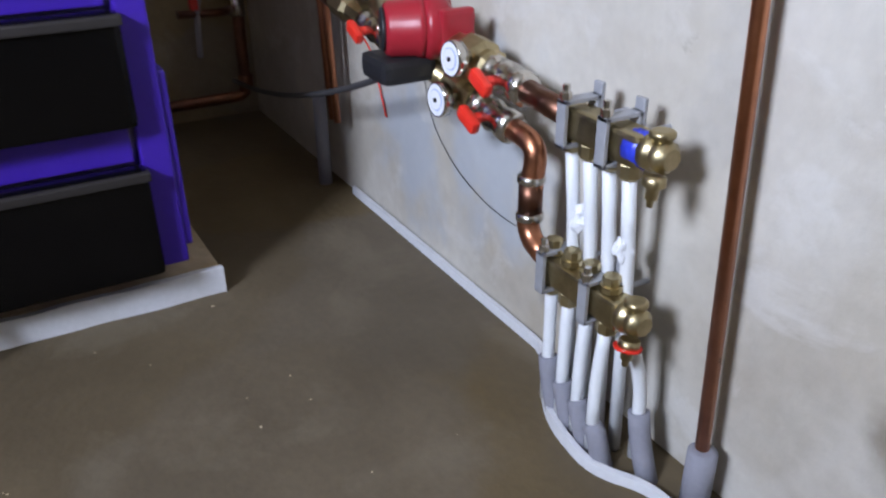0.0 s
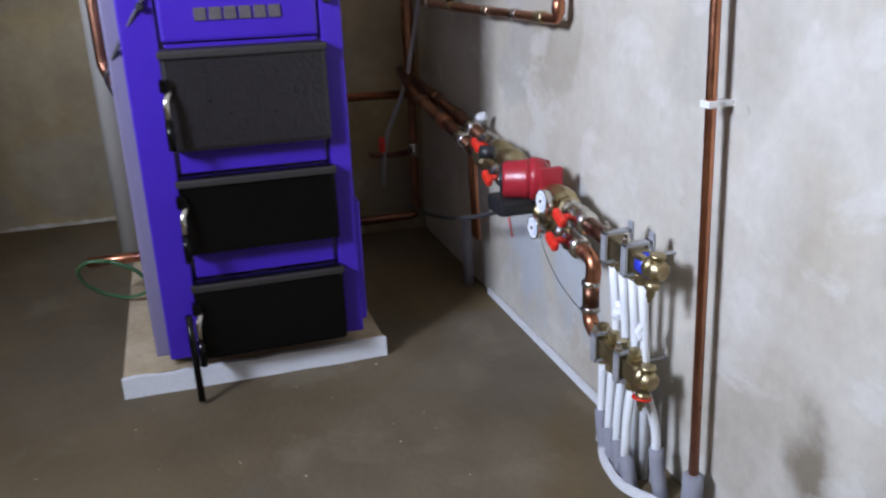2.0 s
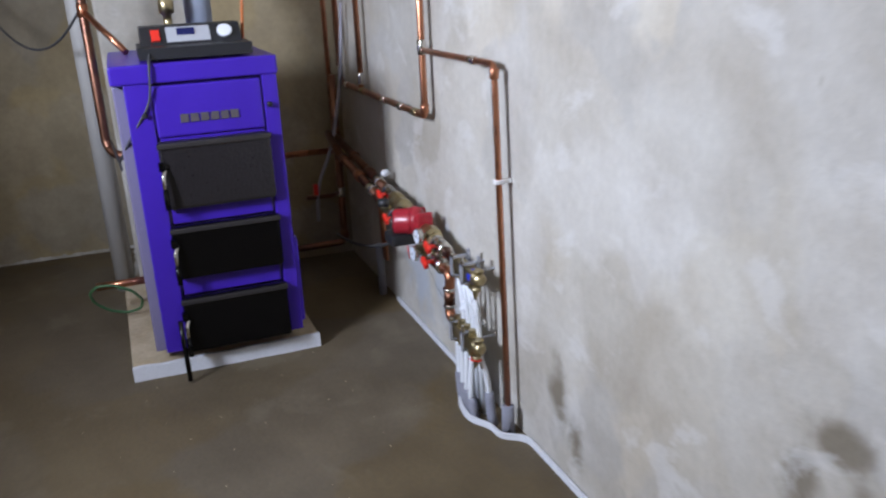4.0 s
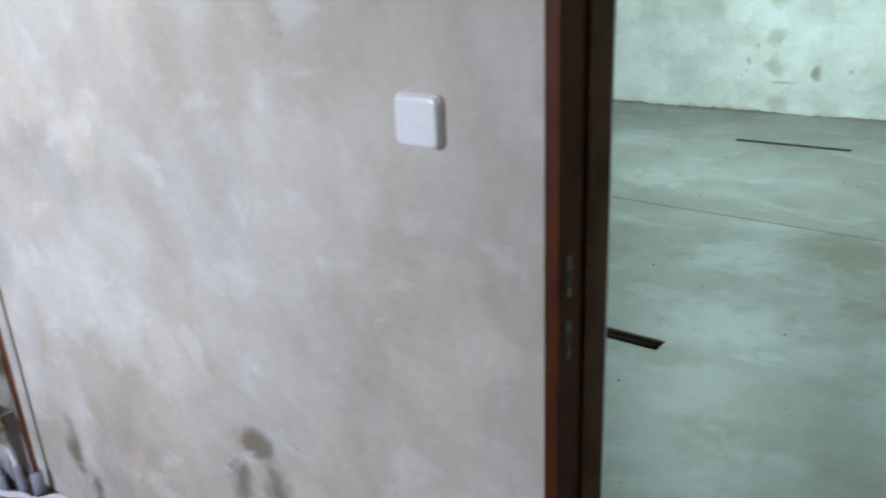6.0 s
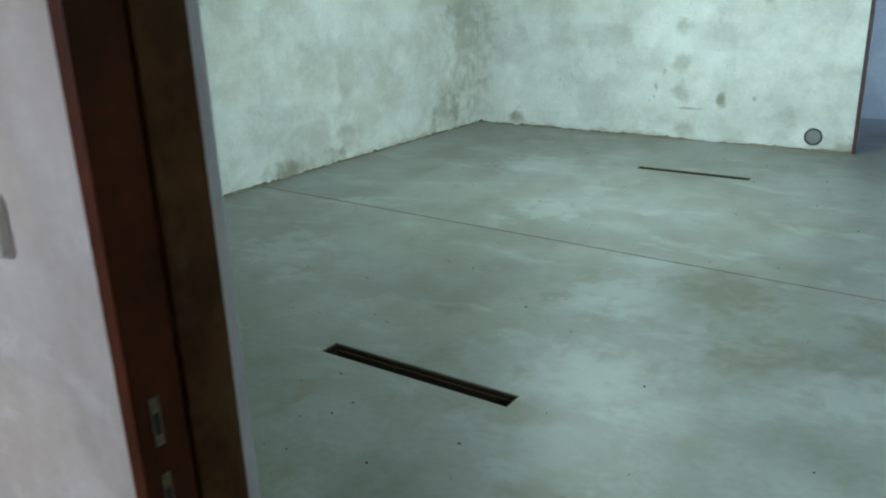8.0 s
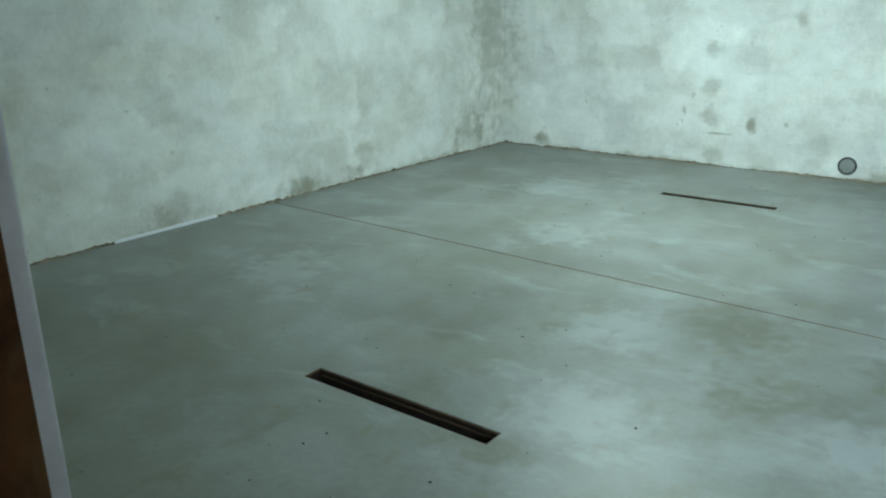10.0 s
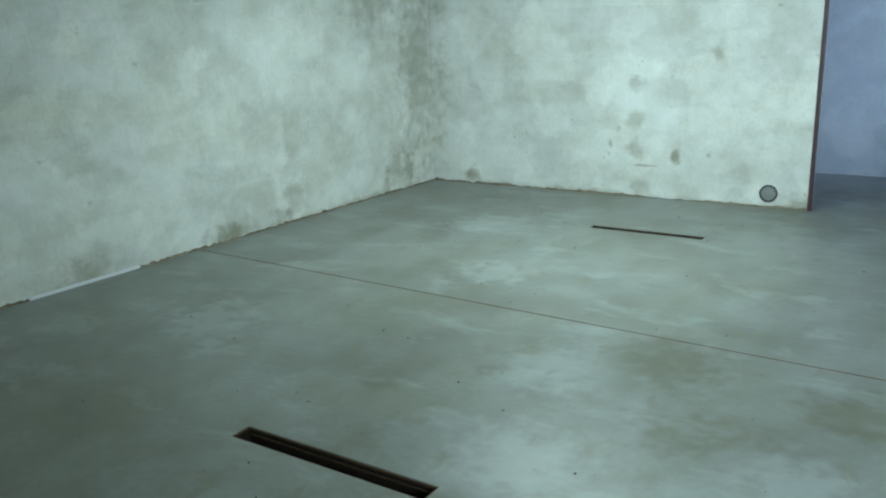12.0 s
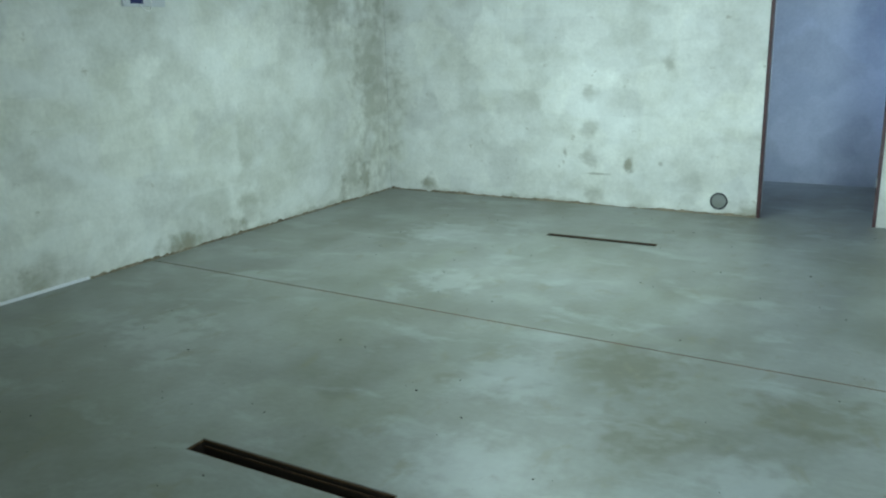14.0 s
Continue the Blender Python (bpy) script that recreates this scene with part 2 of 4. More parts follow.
black_iron = material("black_cast_iron", (0.003, 0.0028, 0.003), 0.14, 0.0, 0.3, 160, 0.10)
# loading door: grained plate, its window sheen partly put into the colour
sheen_door_iron = material("grained_door_plate_with_sheen", (0.016, 0.0135, 0.015), 0.32, 0.0, 0.5, 100, 0.6)
sheen_door_iron.node_tree.nodes["Principled BSDF"].inputs["Specular IOR Level"].default_value = 0.6
black_iron.node_tree.nodes["Principled BSDF"].inputs["Specular IOR Level"].default_value = 0.25
black = material("black_plastic", (0.018, 0.018, 0.02), 0.45, 0, 0.2, 120, 0.1)
soot = material("sooty_steel", (0.035, 0.03, 0.028), 0.6, 0.3, 0.3, 60, 0.3)
copper = material("copper", (0.62, 0.27, 0.15), 0.33, 1.0, 0.22, 40, 0.1, (0.36, 0.15, 0.085), 9)
old_copper = material("tarnished_copper", (0.27, 0.125, 0.075), 0.38, 1.0, 0.28, 35, 0.12, (0.14, 0.07, 0.05), 8)
brass = material("brass", (0.58, 0.49, 0.29), 0.36, 1.0, 0.25, 60, 0.12, (0.38, 0.31, 0.17), 14)
worn_brass = material("worn_brass_plate", (0.30, 0.25, 0.18), 0.45, 1.0, 0.35, 60, 0.1, (0.09, 0.06, 0.035), 60)
nickel = material("nickel_plated_brass", (0.66, 0.63, 0.58), 0.22, 1.0, 0.12, 60, 0.05)
steel = material("galvanised_steel", (0.50, 0.52, 0.55), 0.35, 1.0, 0.15, 70, 0.1)
zinc = material("dull_zinc_plate", (0.42, 0.43, 0.46), 0.5, 0.4, 0.15, 70, 0.1)
pex = material("white_plastic_tube", (0.80, 0.82, 0.84), 0.35, 0, 0.04, 80)
foam = material("grey_foam_sleeve", (0.26, 0.26, 0.30), 0.85, 0, 0.12, 150, 0.3)
edge_foam = material("white_edge_foam", (0.72, 0.73, 0.76), 0.8, 0, 0.10, 90, 0.3)
red = material("red_plastic", (0.78, 0.035, 0.02), 0.35, 0, 0.06, 60)
pump_red = material("red_enamel", (0.36, 0.018, 0.03), 0.33, 0, 0.08, 90, 0.08)
white = material("white_plastic", (0.80, 0.79, 0.77), 0.3, 0, 0.02, 60)
dial = material("white_dial", (0.82, 0.84, 0.88), 0.25)
dial_blue = material("dial_blue_scale", (0.32, 0.40, 0.68), 0.4)
blue_cap = material("blue_cap_plastic", (0.03, 0.05, 0.55), 0.35)
lcd = material("dark_blue_display", (0.012, 0.016, 0.09), 0.15)
panel_grey = material("silver_grey_panel", (0.52, 0.53, 0.56), 0.35, 0.2, 0.05, 90)
plate_grey = material("dull_metal_letters", (0.16, 0.14, 0.15), 0.4, 0.5, 0.3, 90)
flue_paint = material("blue_grey_painted_steel", (0.26, 0.29, 0.36), 0.5, 0, 0.15, 30, 0.1)
wood = material("dark_brown_frame", (0.100, 0.030, 0.012), 0.5, 0, 0.3, 30, 0.15, (0.050, 0.015, 0.007), 5)
wood_stop = material("smeared_brown_frame", (0.125, 0.055, 0.022), 0.6, 0, 0.3, 30, 0.2, (0.050, 0.022, 0.010), 7)
wood_stop.node_tree.nodes["Principled BSDF"].inputs["Specular IOR Level"].default_value = 0.1
flecks(wood_stop, (0.15, 0.105, 0.055), 0.55, 9.0, 0.56, 0.70, (1, 1, 0.45))
flecks(wood, (0.13, 0.07, 0.035), 0.4, 11.0, 0.62, 0.72, (1, 1, 0.4))
wood.node_tree.nodes["Principled BSDF"].inputs["Specular IOR Level"].default_value = 0.1
wood_red = material("red_brown_door_frame", (0.085, 0.034, 0.034), 0.4, 0, 0.3, 30, 0.1, (0.045, 0.02, 0.022), 8)
slab_concrete = material("sandy_cast_concrete", (0.60, 0.50, 0.35), 0.88, 0, 0.2, 50, 0.6, (0.44, 0.34, 0.21), 7)
grey_pvc = material("grey_plastic_pipe", (0.48, 0.46, 0.42), 0.45, 0, 0.06, 30)
rust = material("rusty_steel", (0.10, 0.058, 0.028), 0.7, 0.4, 0.35, 50, 0.5, (0.05, 0.03, 0.018), 7)
joint_rust = material("rusty_joint_filler", (0.20, 0.11, 0.06), 0.8, 0, 0.3, 60, 0.4, (0.07, 0.045, 0.03), 5)
drain_dark = material("wet_drain_metal", (0.022, 0.016, 0.011), 0.35, 0.2, 0.3, 40, 0.3)
cable_mat = material("dark_grey_cable", (0.06, 0.058, 0.06), 0.5)
cable_light = material("grey_cable", (0.36, 0.34, 0.38), 0.5)
orange_cable = material("orange_cable", (0.55, 0.16, 0.04), 0.5)
green_hose = material("green_hose", (0.05, 0.13, 0.05), 0.45)


# ---- shaping ----
def box(bm, x0, x1, y0, y1, z0, z1, bevel=0.0):
    m = Matrix.LocRotScale(((x0 + x1) / 2, (y0 + y1) / 2, (z0 + z1) / 2), None, (abs(x1 - x0), abs(y1 - y0), abs(z1 - z0)))
    made = bmesh.ops.create_cube(bm, size=1, matrix=m)["verts"]
    if bevel:
        edges = list({e for v in made for e in v.link_edges})
        bmesh.ops.bevel(bm, geom=edges, offset=bevel, segments=2, affect="EDGES", profile=0.6)
    return bm


def prism(bm, outline, z0, z1):
    """An upright block over an outline of x, y."""
    low = [bm.verts.new((x, y, z0)) for x, y in outline]
    top = [bm.verts.new((x, y, z1)) for x, y in outline]
    n = len(outline)
    bm.faces.new(top)
    bm.faces.new(low[::-1])
    for i in range(n):
        bm.faces.new((low[i], low[(i + 1) % n], top[(i + 1) % n], top[i]))
    bmesh.ops.recalc_face_normals(bm, faces=bm.faces)
    return bm


def lathe(bm, start, axis, profile, seg=16):
    """Turns a profile of (distance along the axis, radius) round the axis."""
    a = Vector(axis).normalized()
    s = a.orthogonal().normalized()
    t = a.cross(s)
    rings = []
    for d, r in profile:
        c = Vector(start) + a * d
        rings.append([bm.verts.new(c + (s * math.cos(i * math.tau / seg) + t * math.sin(i * math.tau / seg)) * max(r, 0.0003)) for i in range(seg)])
    for p, q in zip(rings, rings[1:]):
        for i in range(seg):
            f = bm.faces.new((p[i], p[(i + 1) % seg], q[(i + 1) % seg], q[i]))
            f.smooth = seg > 8
    bm.faces.new(rings[0][::-1])
    bm.faces.new(rings[-1])
    return bm


def rounded(points, bend):
    """A line with its corners rounded off."""
    p = [Vector(q) for q in points]
    out = [p[0]]
    for a, b, c in zip(p, p[1:], p[2:]):
        d = min(bend, (a - b).length * 0.49, (c - b).length * 0.49)
        u, v = b + (a - b).normalized() * d, b + (c - b).normalized() * d
        for i in range(6):
            k = i / 5
            out.append(u * (1 - k) ** 2 + b * 2 * k * (1 - k) + v * k * k)
    out.append(p[-1])
    return out


def tube(bm, points, r, bend=0.03, seg=12):
    p = rounded(points, bend)
    side, rings = None, []
    for i, q in enumerate(p):
        way = (p[min(i + 1, len(p) - 1)] - p[max(i - 1, 0)]).normalized()
        side = way.orthogonal().normalized() if side is None else (side - way * side.dot(way)).normalized()
        up = way.cross(side)
        rings.append([bm.verts.new(q + (side * math.cos(j * math.tau / seg) + up * math.sin(j * math.tau / seg)) * r) for j in range(seg)])
    for a, b in zip(rings, rings[1:]):
        for j in range(seg):
            f = bm.faces.new((a[j], a[(j + 1) % seg], b[(j + 1) % seg], b[j]))
            f.smooth = True
    bm.faces.new(rings[0][::-1])
    bm.faces.new(rings[-1])
    return bm


def sag(a, b, drop, n=14):
    """A hanging cable's line."""
    a, b = Vector(a), Vector(b)
    return [a.lerp(b, i / n) - Vector((0, 0, drop * 4 * (i / n) * (1 - i / n))) for i in range(n + 1)]


def part(name, bm, mat, parent=None, label=""):
    me = bpy.data.meshes.new(name)
    bmesh.ops.recalc_face_normals(bm, faces=bm.faces)
    bm.to_mesh(me)
    bm.free()
    me.materials.append(mat)
    ob = new(name, me)
    if parent:
        ob.parent = parent
    if label:
        ob["label"] = label
    return ob


def rounded_plate(half_x, half_z, y0, y1, corner, edge):
    """A plate on the wall with rounded corners and a soft front edge."""
    bm = bmesh.new()
    box(bm, -half_x, half_x, y0, y1, -half_z, half_z)
    bmesh.ops.bevel(bm, geom=[e for e in bm.edges if abs(e.verts[0].co.y - e.verts[1].co.y) > 1e-5], offset=corner, segments=5, affect="EDGES", profile=0.5)
    front = [e for e in bm.edges if all(abs(v.co.y - y0) < 1e-6 for v in e.verts)]
    bmesh.ops.bevel(bm, geom=front, offset=edge, segments=3, affect="EDGES", profile=0.5)
    return bm


def B(*a, **k):
    return box(bmesh.new(), *a, **k)


def L(*a, **k):
    return lathe(bmesh.new(), *a, **k)


def T(*a, **k):
    return tube(bmesh.new(), *a, **k)


def thing(name, label, category, group=""):
    return tagged(new(name), label, category, group)


def fixed(ob, label, category):
    return tagged(ob, label, category, kind="structure")


# ---- rooms ----
WT = 0.165
# wall with the doorway: boiler room side at y = 0, hall side at y = 0.165
bm = bmesh.new()
box(bm, -4.6, 0.0, 0, WT, -0.05, CEIL)
box(bm, 1.04, 1.45, 0, WT, -0.05, CEIL)
box(bm, 3.2, 5.2, 0, WT, -0.05, CEIL)
# unseen opening, made to let the added hall fill through
box(bm, 1.45, 3.2, 0, WT, -0.05, 1.1)
box(bm, 1.45, 3.2, 0, WT, 2.25, CEIL)
box(bm, 0.0, 1.04, 0, WT, 2.08, CEIL)
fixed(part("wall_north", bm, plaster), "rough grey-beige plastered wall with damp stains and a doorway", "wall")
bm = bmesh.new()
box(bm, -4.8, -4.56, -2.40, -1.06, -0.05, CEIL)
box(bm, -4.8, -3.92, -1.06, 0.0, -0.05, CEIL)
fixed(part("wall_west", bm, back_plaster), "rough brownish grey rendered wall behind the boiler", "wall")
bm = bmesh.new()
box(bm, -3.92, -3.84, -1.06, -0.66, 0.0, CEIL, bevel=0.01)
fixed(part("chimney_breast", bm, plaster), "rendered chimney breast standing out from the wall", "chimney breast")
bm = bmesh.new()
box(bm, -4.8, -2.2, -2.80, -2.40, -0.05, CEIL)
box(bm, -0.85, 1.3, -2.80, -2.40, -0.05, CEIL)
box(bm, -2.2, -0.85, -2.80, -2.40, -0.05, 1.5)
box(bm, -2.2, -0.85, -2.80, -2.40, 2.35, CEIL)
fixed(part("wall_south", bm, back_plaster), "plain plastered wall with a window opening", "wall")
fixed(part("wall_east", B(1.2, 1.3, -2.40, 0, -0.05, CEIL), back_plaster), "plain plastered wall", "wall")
fixed(part("floor_boiler_room", B(-4.8, 1.3, -2.6, 0.0, -0.12, 0.0), screed_dark), "dark brown damp cement floor", "floor")
bm = bmesh.new()
box(bm, -4.8, 1.3, -2.9, 0.0, CEIL, CEIL + 0.15)
box(bm, -4.8, 5.4, 0.0, 10.0, CEIL, CEIL + 0.15)
fixed(part("ceiling", bm, ceiling_paint), "plain concrete ceiling", "ceiling")

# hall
fixed(part("wall_hall_west", prism(bmesh.new(), [(-4.66, 0.165), (-4.45, 0.165), (-4.246, 7.628), (-4.246, 7.84), (-4.62, 7.84)], -0.05, CEIL), hall_plaster), "pale greenish plastered wall with darker patches along its foot and corner", "wall")
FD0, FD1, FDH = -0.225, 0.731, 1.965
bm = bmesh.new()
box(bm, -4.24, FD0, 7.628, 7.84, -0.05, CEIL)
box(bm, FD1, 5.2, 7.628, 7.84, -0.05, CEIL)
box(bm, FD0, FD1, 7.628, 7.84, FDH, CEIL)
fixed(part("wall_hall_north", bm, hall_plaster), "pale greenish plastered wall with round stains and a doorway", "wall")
bm = bmesh.new()
box(bm, 5.0, 5.2, 0.2, 2.9, -0.05, CEIL)
box(bm, 5.0, 5.2, 5.5, 7.628, -0.05, CEIL)
box(bm, 5.0, 5.2, 2.9, 5.5, -0.05, 0.9)
box(bm, 5.0, 5.2, 2.9, 5.5, 2.3, CEIL)
fixed(part("wall_hall_east", bm, hall_plaster), "plain plastered wall with a window opening", "wall")
# floor in two pours, with a joint between them and two drain openings
JX0, JY0, JX1, JY1 = -4.5, 4.215, 5.1, 3.86
dn = (-1.690, -0.662, 2.064, 2.173)
df = (-1.748, -0.787, 6.245, 6.335)
bm = bmesh.new()
Z0 = -0.14


def floor_piece(*outline):
    prism(bm, outline, Z0, 0.0)


floor_piece((-4.5, 0.0), (5.1, 0.0), (5.1, dn[2]), (-4.5, dn[2]))
floor_piece((-4.5, dn[2]), (dn[0], dn[2]), (dn[0], dn[3]), (-4.5, dn[3]))
floor_piece((dn[1], dn[2]), (5.1, dn[2]), (5.1, dn[3]), (dn[1], dn[3]))
floor_piece((-4.5, dn[3]), (5.1, dn[3]), (JX1, JY1 - 0.008), (JX0, JY0 - 0.008))
floor_piece((JX0, JY0 + 0.008), (JX1, JY1 + 0.008), (5.1, df[2]), (-4.5, df[2]))
floor_piece((-4.5, df[2]), (df[0], df[2]), (df[0], df[3]), (-4.5, df[3]))
floor_piece((df[1], df[2]), (5.1, df[2]), (5.1, df[3]), (df[1], df[3]))
floor_piece((-4.5, df[3]), (5.1, df[3]), (5.1, 9.8), (-4.5, 9.8))
fixed(part("floor_hall", bm, screed), "smooth grey-green cement floor with darker patches", "floor")
fixed(part("floor_base", B(-4.4, 5.2, 0.0, 9.9, -0.2, -0.15), rust), "dark ground under the floor", "floor")
fixed(part("floor_joint", prism(bmesh.new(), [(JX0, JY0 - 0.0085), (JX1, JY1 - 0.0085), (JX1, JY1 + 0.0085), (JX0, JY0 + 0.0085)], -0.01, -0.002), joint_rust), "rusty brown joint between two floor pours", "floor joint")
# back room
fixed(part("wall_back_room", B(-2.0, 3.2, 9.6, 9.8, -0.05, CEIL), blue_plaster), "bluish plastered wall of the room beyond", "wall")
fixed(part("wall_back_room_west", B(-2.0, -1.8, 7.84, 9.6, -0.05, CEIL), blue_plaster), "plain plastered wall", "wall")
bm = bmesh.new()
box(bm, 3.0, 3.2, 7.84, 9.6, -0.05, 0.2)
box(bm, 3.0, 3.2, 7.84, 9.6, 2.1, CEIL)
box(bm, 3.0, 3.2, 7.84, 7.95, 0.2, 2.1)
box(bm, 3.0, 3.2, 8.65, 9.6, 0.2, 2.1)
fixed(part("wall_back_room_east", bm, blue_plaster), "plain plastered wall with a window opening", "wall")


def drain(x0, x1, y0, y1, deep, label):
    """A floor channel: a steel trough with a worn rim."""
    t = thing("floor_drain", label, "drain", "floor drains")
    w = 0.008
    bm = bmesh.new()
    box(bm, x0, x1, y0, y1, -deep, -deep + 0.006)
    box(bm, x0, x1, y0, y0 + 0.004, -deep, -0.012)
    box(bm, x0, x1, y1 - 0.004, y1, -deep, -0.012)
    box(bm, x0, x0 + 0.004, y0, y1, -deep, -0.012)
    box(bm, x1 - 0.004, x1, y0, y1, -deep, -0.012)
    part("trough", bm, drain_dark, t, "wet black trough")
    for a in ((x0, x1, y0, y0 + w), (x0, x1, y1 - w, y1), (x0, x0 + w, y0 + w, y1 - w), (x1 - w, x1, y0 + w, y1 - w)):
        part("rim", B(*a, -0.012, -0.003), rust, t, "rusty steel rim")
    for y in (y0 + w, y1 - w - 0.006):
        part("ledge", B(x0 + w, x1 - w, y, y + 0.006, -0.035, -0.028), rust, t)
    return t


drain(*dn, 0.11, "open steel floor channel, black inside, with a rusty rim")
drain(*df, 0.08, "narrow open floor channel with a rusty rim")

# ---- doorway into the hall ----
door = tagged(new("door_1"), "dark brown wooden door frame with brass strike plates, no door leaf", "door frame", kind="structure")
for s, x in ((1, 0.0), (-1, 1.04)):
    def jx(a, b):
        return (x + s * a, x + s * b) if s > 0 else (x + s * b, x + s * a)
    part("jamb", B(*jx(0.0, 0.027), -0.010, 0.064, 0.0, 2.08, bevel=0.003), wood, door)
    part("door_stop", B(*jx(0.0, 0.033), 0.064, 0.141, 0.0, 2.08, bevel=0.004), wood_stop, door)
    part("reveal", B(*jx(0.0, 0.022), 0.141, 0.169, 0.0, 2.08, bevel=0.004), tinted_render, door, "plastered reveal, the bluish light on it put into its grey")
part("head", B(0.027, 1.013, -0.010, 0.05, 2.05, 2.08), wood, door)
for z in (1.200, 1.092):
    pl = part("strike_plate", B(0.0265, 0.0285, 0.012, 0.026, z - 0.034, z + 0.034, bevel=0.0008), worn_brass, door, "worn brass strike plate")
    part("latch_hole", B(0.0287, 0.0291, 0.015, 0.023, z - 0.018, z + 0.012), soot, pl)

# far doorway
door = tagged(new("door_2"), "narrow red-brown door frame in the hall wall", "door frame", kind="structure")
part("jamb", B(FD0 - 0.012, FD0 + 0.018, 7.618, 7.68, 0.0, FDH, bevel=0.003), wood_red, door)
part("jamb", B(FD1 - 0.018, FD1 + 0.012, 7.618, 7.68, 0.0, FDH, bevel=0.003), wood_red, door)
part("head", B(FD0 - 0.012, FD1 + 0.012, 7.618, 7.68, FDH, FDH + 0.03), wood_red, door)
for z in (0.35, 1.5):
    part("hinge", L((FD1 - 0.02, 7.616, z), (0, 0, 1), [(0, 0.008), (0.08, 0.008)], seg=8), steel, door)

# pipe hole in the hall wall
t = thing("wall_pipe_socket", "round grey plastic pipe socket set low in the hall wall", "pipe socket")
t.location = (-0.575, 7.628, 0.131)
part("ring", L((0, 0.02, 0), (0, -1, 0), [(0, 0.080), (0.032, 0.080), (0.034, 0.066), (0.012, 0.066)], seg=28), cable_mat, t)
part("cap", L((0, 0.01, 0), (0, -1, 0), [(0, 0.066), (0.014, 0.066), (0.018, 0.06)], seg=28), screed, t, "greyish cap")

# light switch
t = thing("light_switch", "white square rocker light switch on the plastered wall", "light switch")
t.location = (-0.235, 0, 1.424)
part("plate", rounded_plate(0.0475, 0.0450, -0.009, 0.0, 0.015, 0.004), white, t)
part("rocker", rounded_plate(0.0455, 0.0430, -0.017, -0.008, 0.015, 0.009), white, t)

# ---- boiler ----
boiler = thing("boiler", "tall blue solid-fuel boiler with three black cast-iron doors", "boiler")
boiler.location = (-0.071, -0.025, 0)
XF = -2.752
part("body", B(-3.42, XF - 0.02, -1.000, -0.485, 0.10, 1.05, bevel=0.006), blue_side, boiler, "shiny lilac-grey sheet metal casing")
part("front_post", B(XF - 0.02, XF + 0.012, -0.965, -0.885, 0.10, 1.055, bevel=0.005), blue, boiler, "blue enamelled post")
part("front_post", B(XF - 0.02, XF + 0.012, -0.52, -0.468, 0.10, 1.055, bevel=0.005), blue, boiler, "blue enamelled post")
part("side_lug", B(XF - 0.05, XF + 0.006, -0.475, -0.455, 0.13, 0.46, bevel=0.006), blue, boiler)
for z0, z1 in ((0.572, 0.634), (0.308, 0.382), (0.855, 0.872)):
    part("cross_bar", B(XF - 0.02, XF + 0.004, -0.875, -0.53, z0, z1, bevel=0.003), blue, boiler)
part("name_panel", B(XF - 0.02, XF + 0.014, -0.88, -0.525, 0.875, 1.046, bevel=0.008), blue, boiler, "blue panel with a grey name plate")
for i in range(6):
    y = -0.802 + i * 0.033
    part("name_plate_bar", B(XF + 0.014, XF + 0.018, y, y + 0.027, 0.920, 0.948, bevel=0.001), plate_grey, boiler)
for y in (-0.912, -0.503):
    part("knob", L((XF + 0.012, y, 0.955), (1, 0, 0), [(0, 0.008), (0.012, 0.010), (0.018, 0.006)]), black, boiler)
part("cap", B(-3.44, XF + 0.018, -1.004, -0.462, 1.055, 1.118, bevel=0.008), blue, boiler, "blue top cover")
for name, z0, z1 in (("loading_door", 0.630, 0.864), ("middle_door", 0.378, 0.569), ("ash_door", 0.10, 0.306)):
    d = part(name, B(XF + 0.004, XF + 0.045, -0.889, -0.516, z0, z1, bevel=0.012), sheen_door_iron if name == "loading_door" else black_iron, boiler, "grained black iron door" if name == "loading_door" else "glossy black iron door")
    part("door_lip", B(XF + 0.030, XF + 0.052, -0.892, -0.514, z1 - 0.022, z1 - 0.004, bevel=0.004), soot, d)
    zh = z0 + (z1 - z0) * 0.42
    part("handle", T([(XF + 0.045, -0.872, zh + 0.045), (XF + 0.068, -0.886, zh + 0.03), (XF + 0.072, -0.886, zh - 0.02)], 0.0075, 0.02), nickel, d, "bright steel lever handle")
    part("handle_grip", T([(XF + 0.072, -0.886, zh - 0.02), (XF + 0.076, -0.885, zh - 0.085)], 0.009), black_iron, d, "black lower end of the handle")
    part("latch", B(XF + 0.03, XF + 0.060, -0.896, -0.874, zh + 0.042, zh + 0.072, bevel=0.005), black_iron, d)
for y in (-0.93, -0.52):
    for x in (-3.36, XF - 0.14):
        part("foot", B(x - 0.03, x + 0.03, y - 0.02, y + 0.02, 0.053, 0.105), soot, boiler)
part("poker", T([(XF + 0.075, -0.905, 0.24), (XF + 0.085, -0.902, 0.012)], 0.009), black_iron, boiler, "black grate lever hanging down")
ctl = part("control_panel", prism(bmesh.new(), [(-3.06, -0.90), (XF - 0.005, -0.90), (XF - 0.005, -0.535), (-3.06, -0.535)], 1.128, 1.165), black, boiler, "black control box with a display")
bm = bmesh.new()
prism(bm, [(-3.06, -0.885), (-2.875, -0.885), (-2.875, -0.55), (-3.06, -0.55)], 1.165, 1.225)
for v in bm.verts:
    if v.co.z > 1.2 and v.co.x > -2.9:
        v.co.x -= 0.055
part("control_hood", bm, black, ctl)


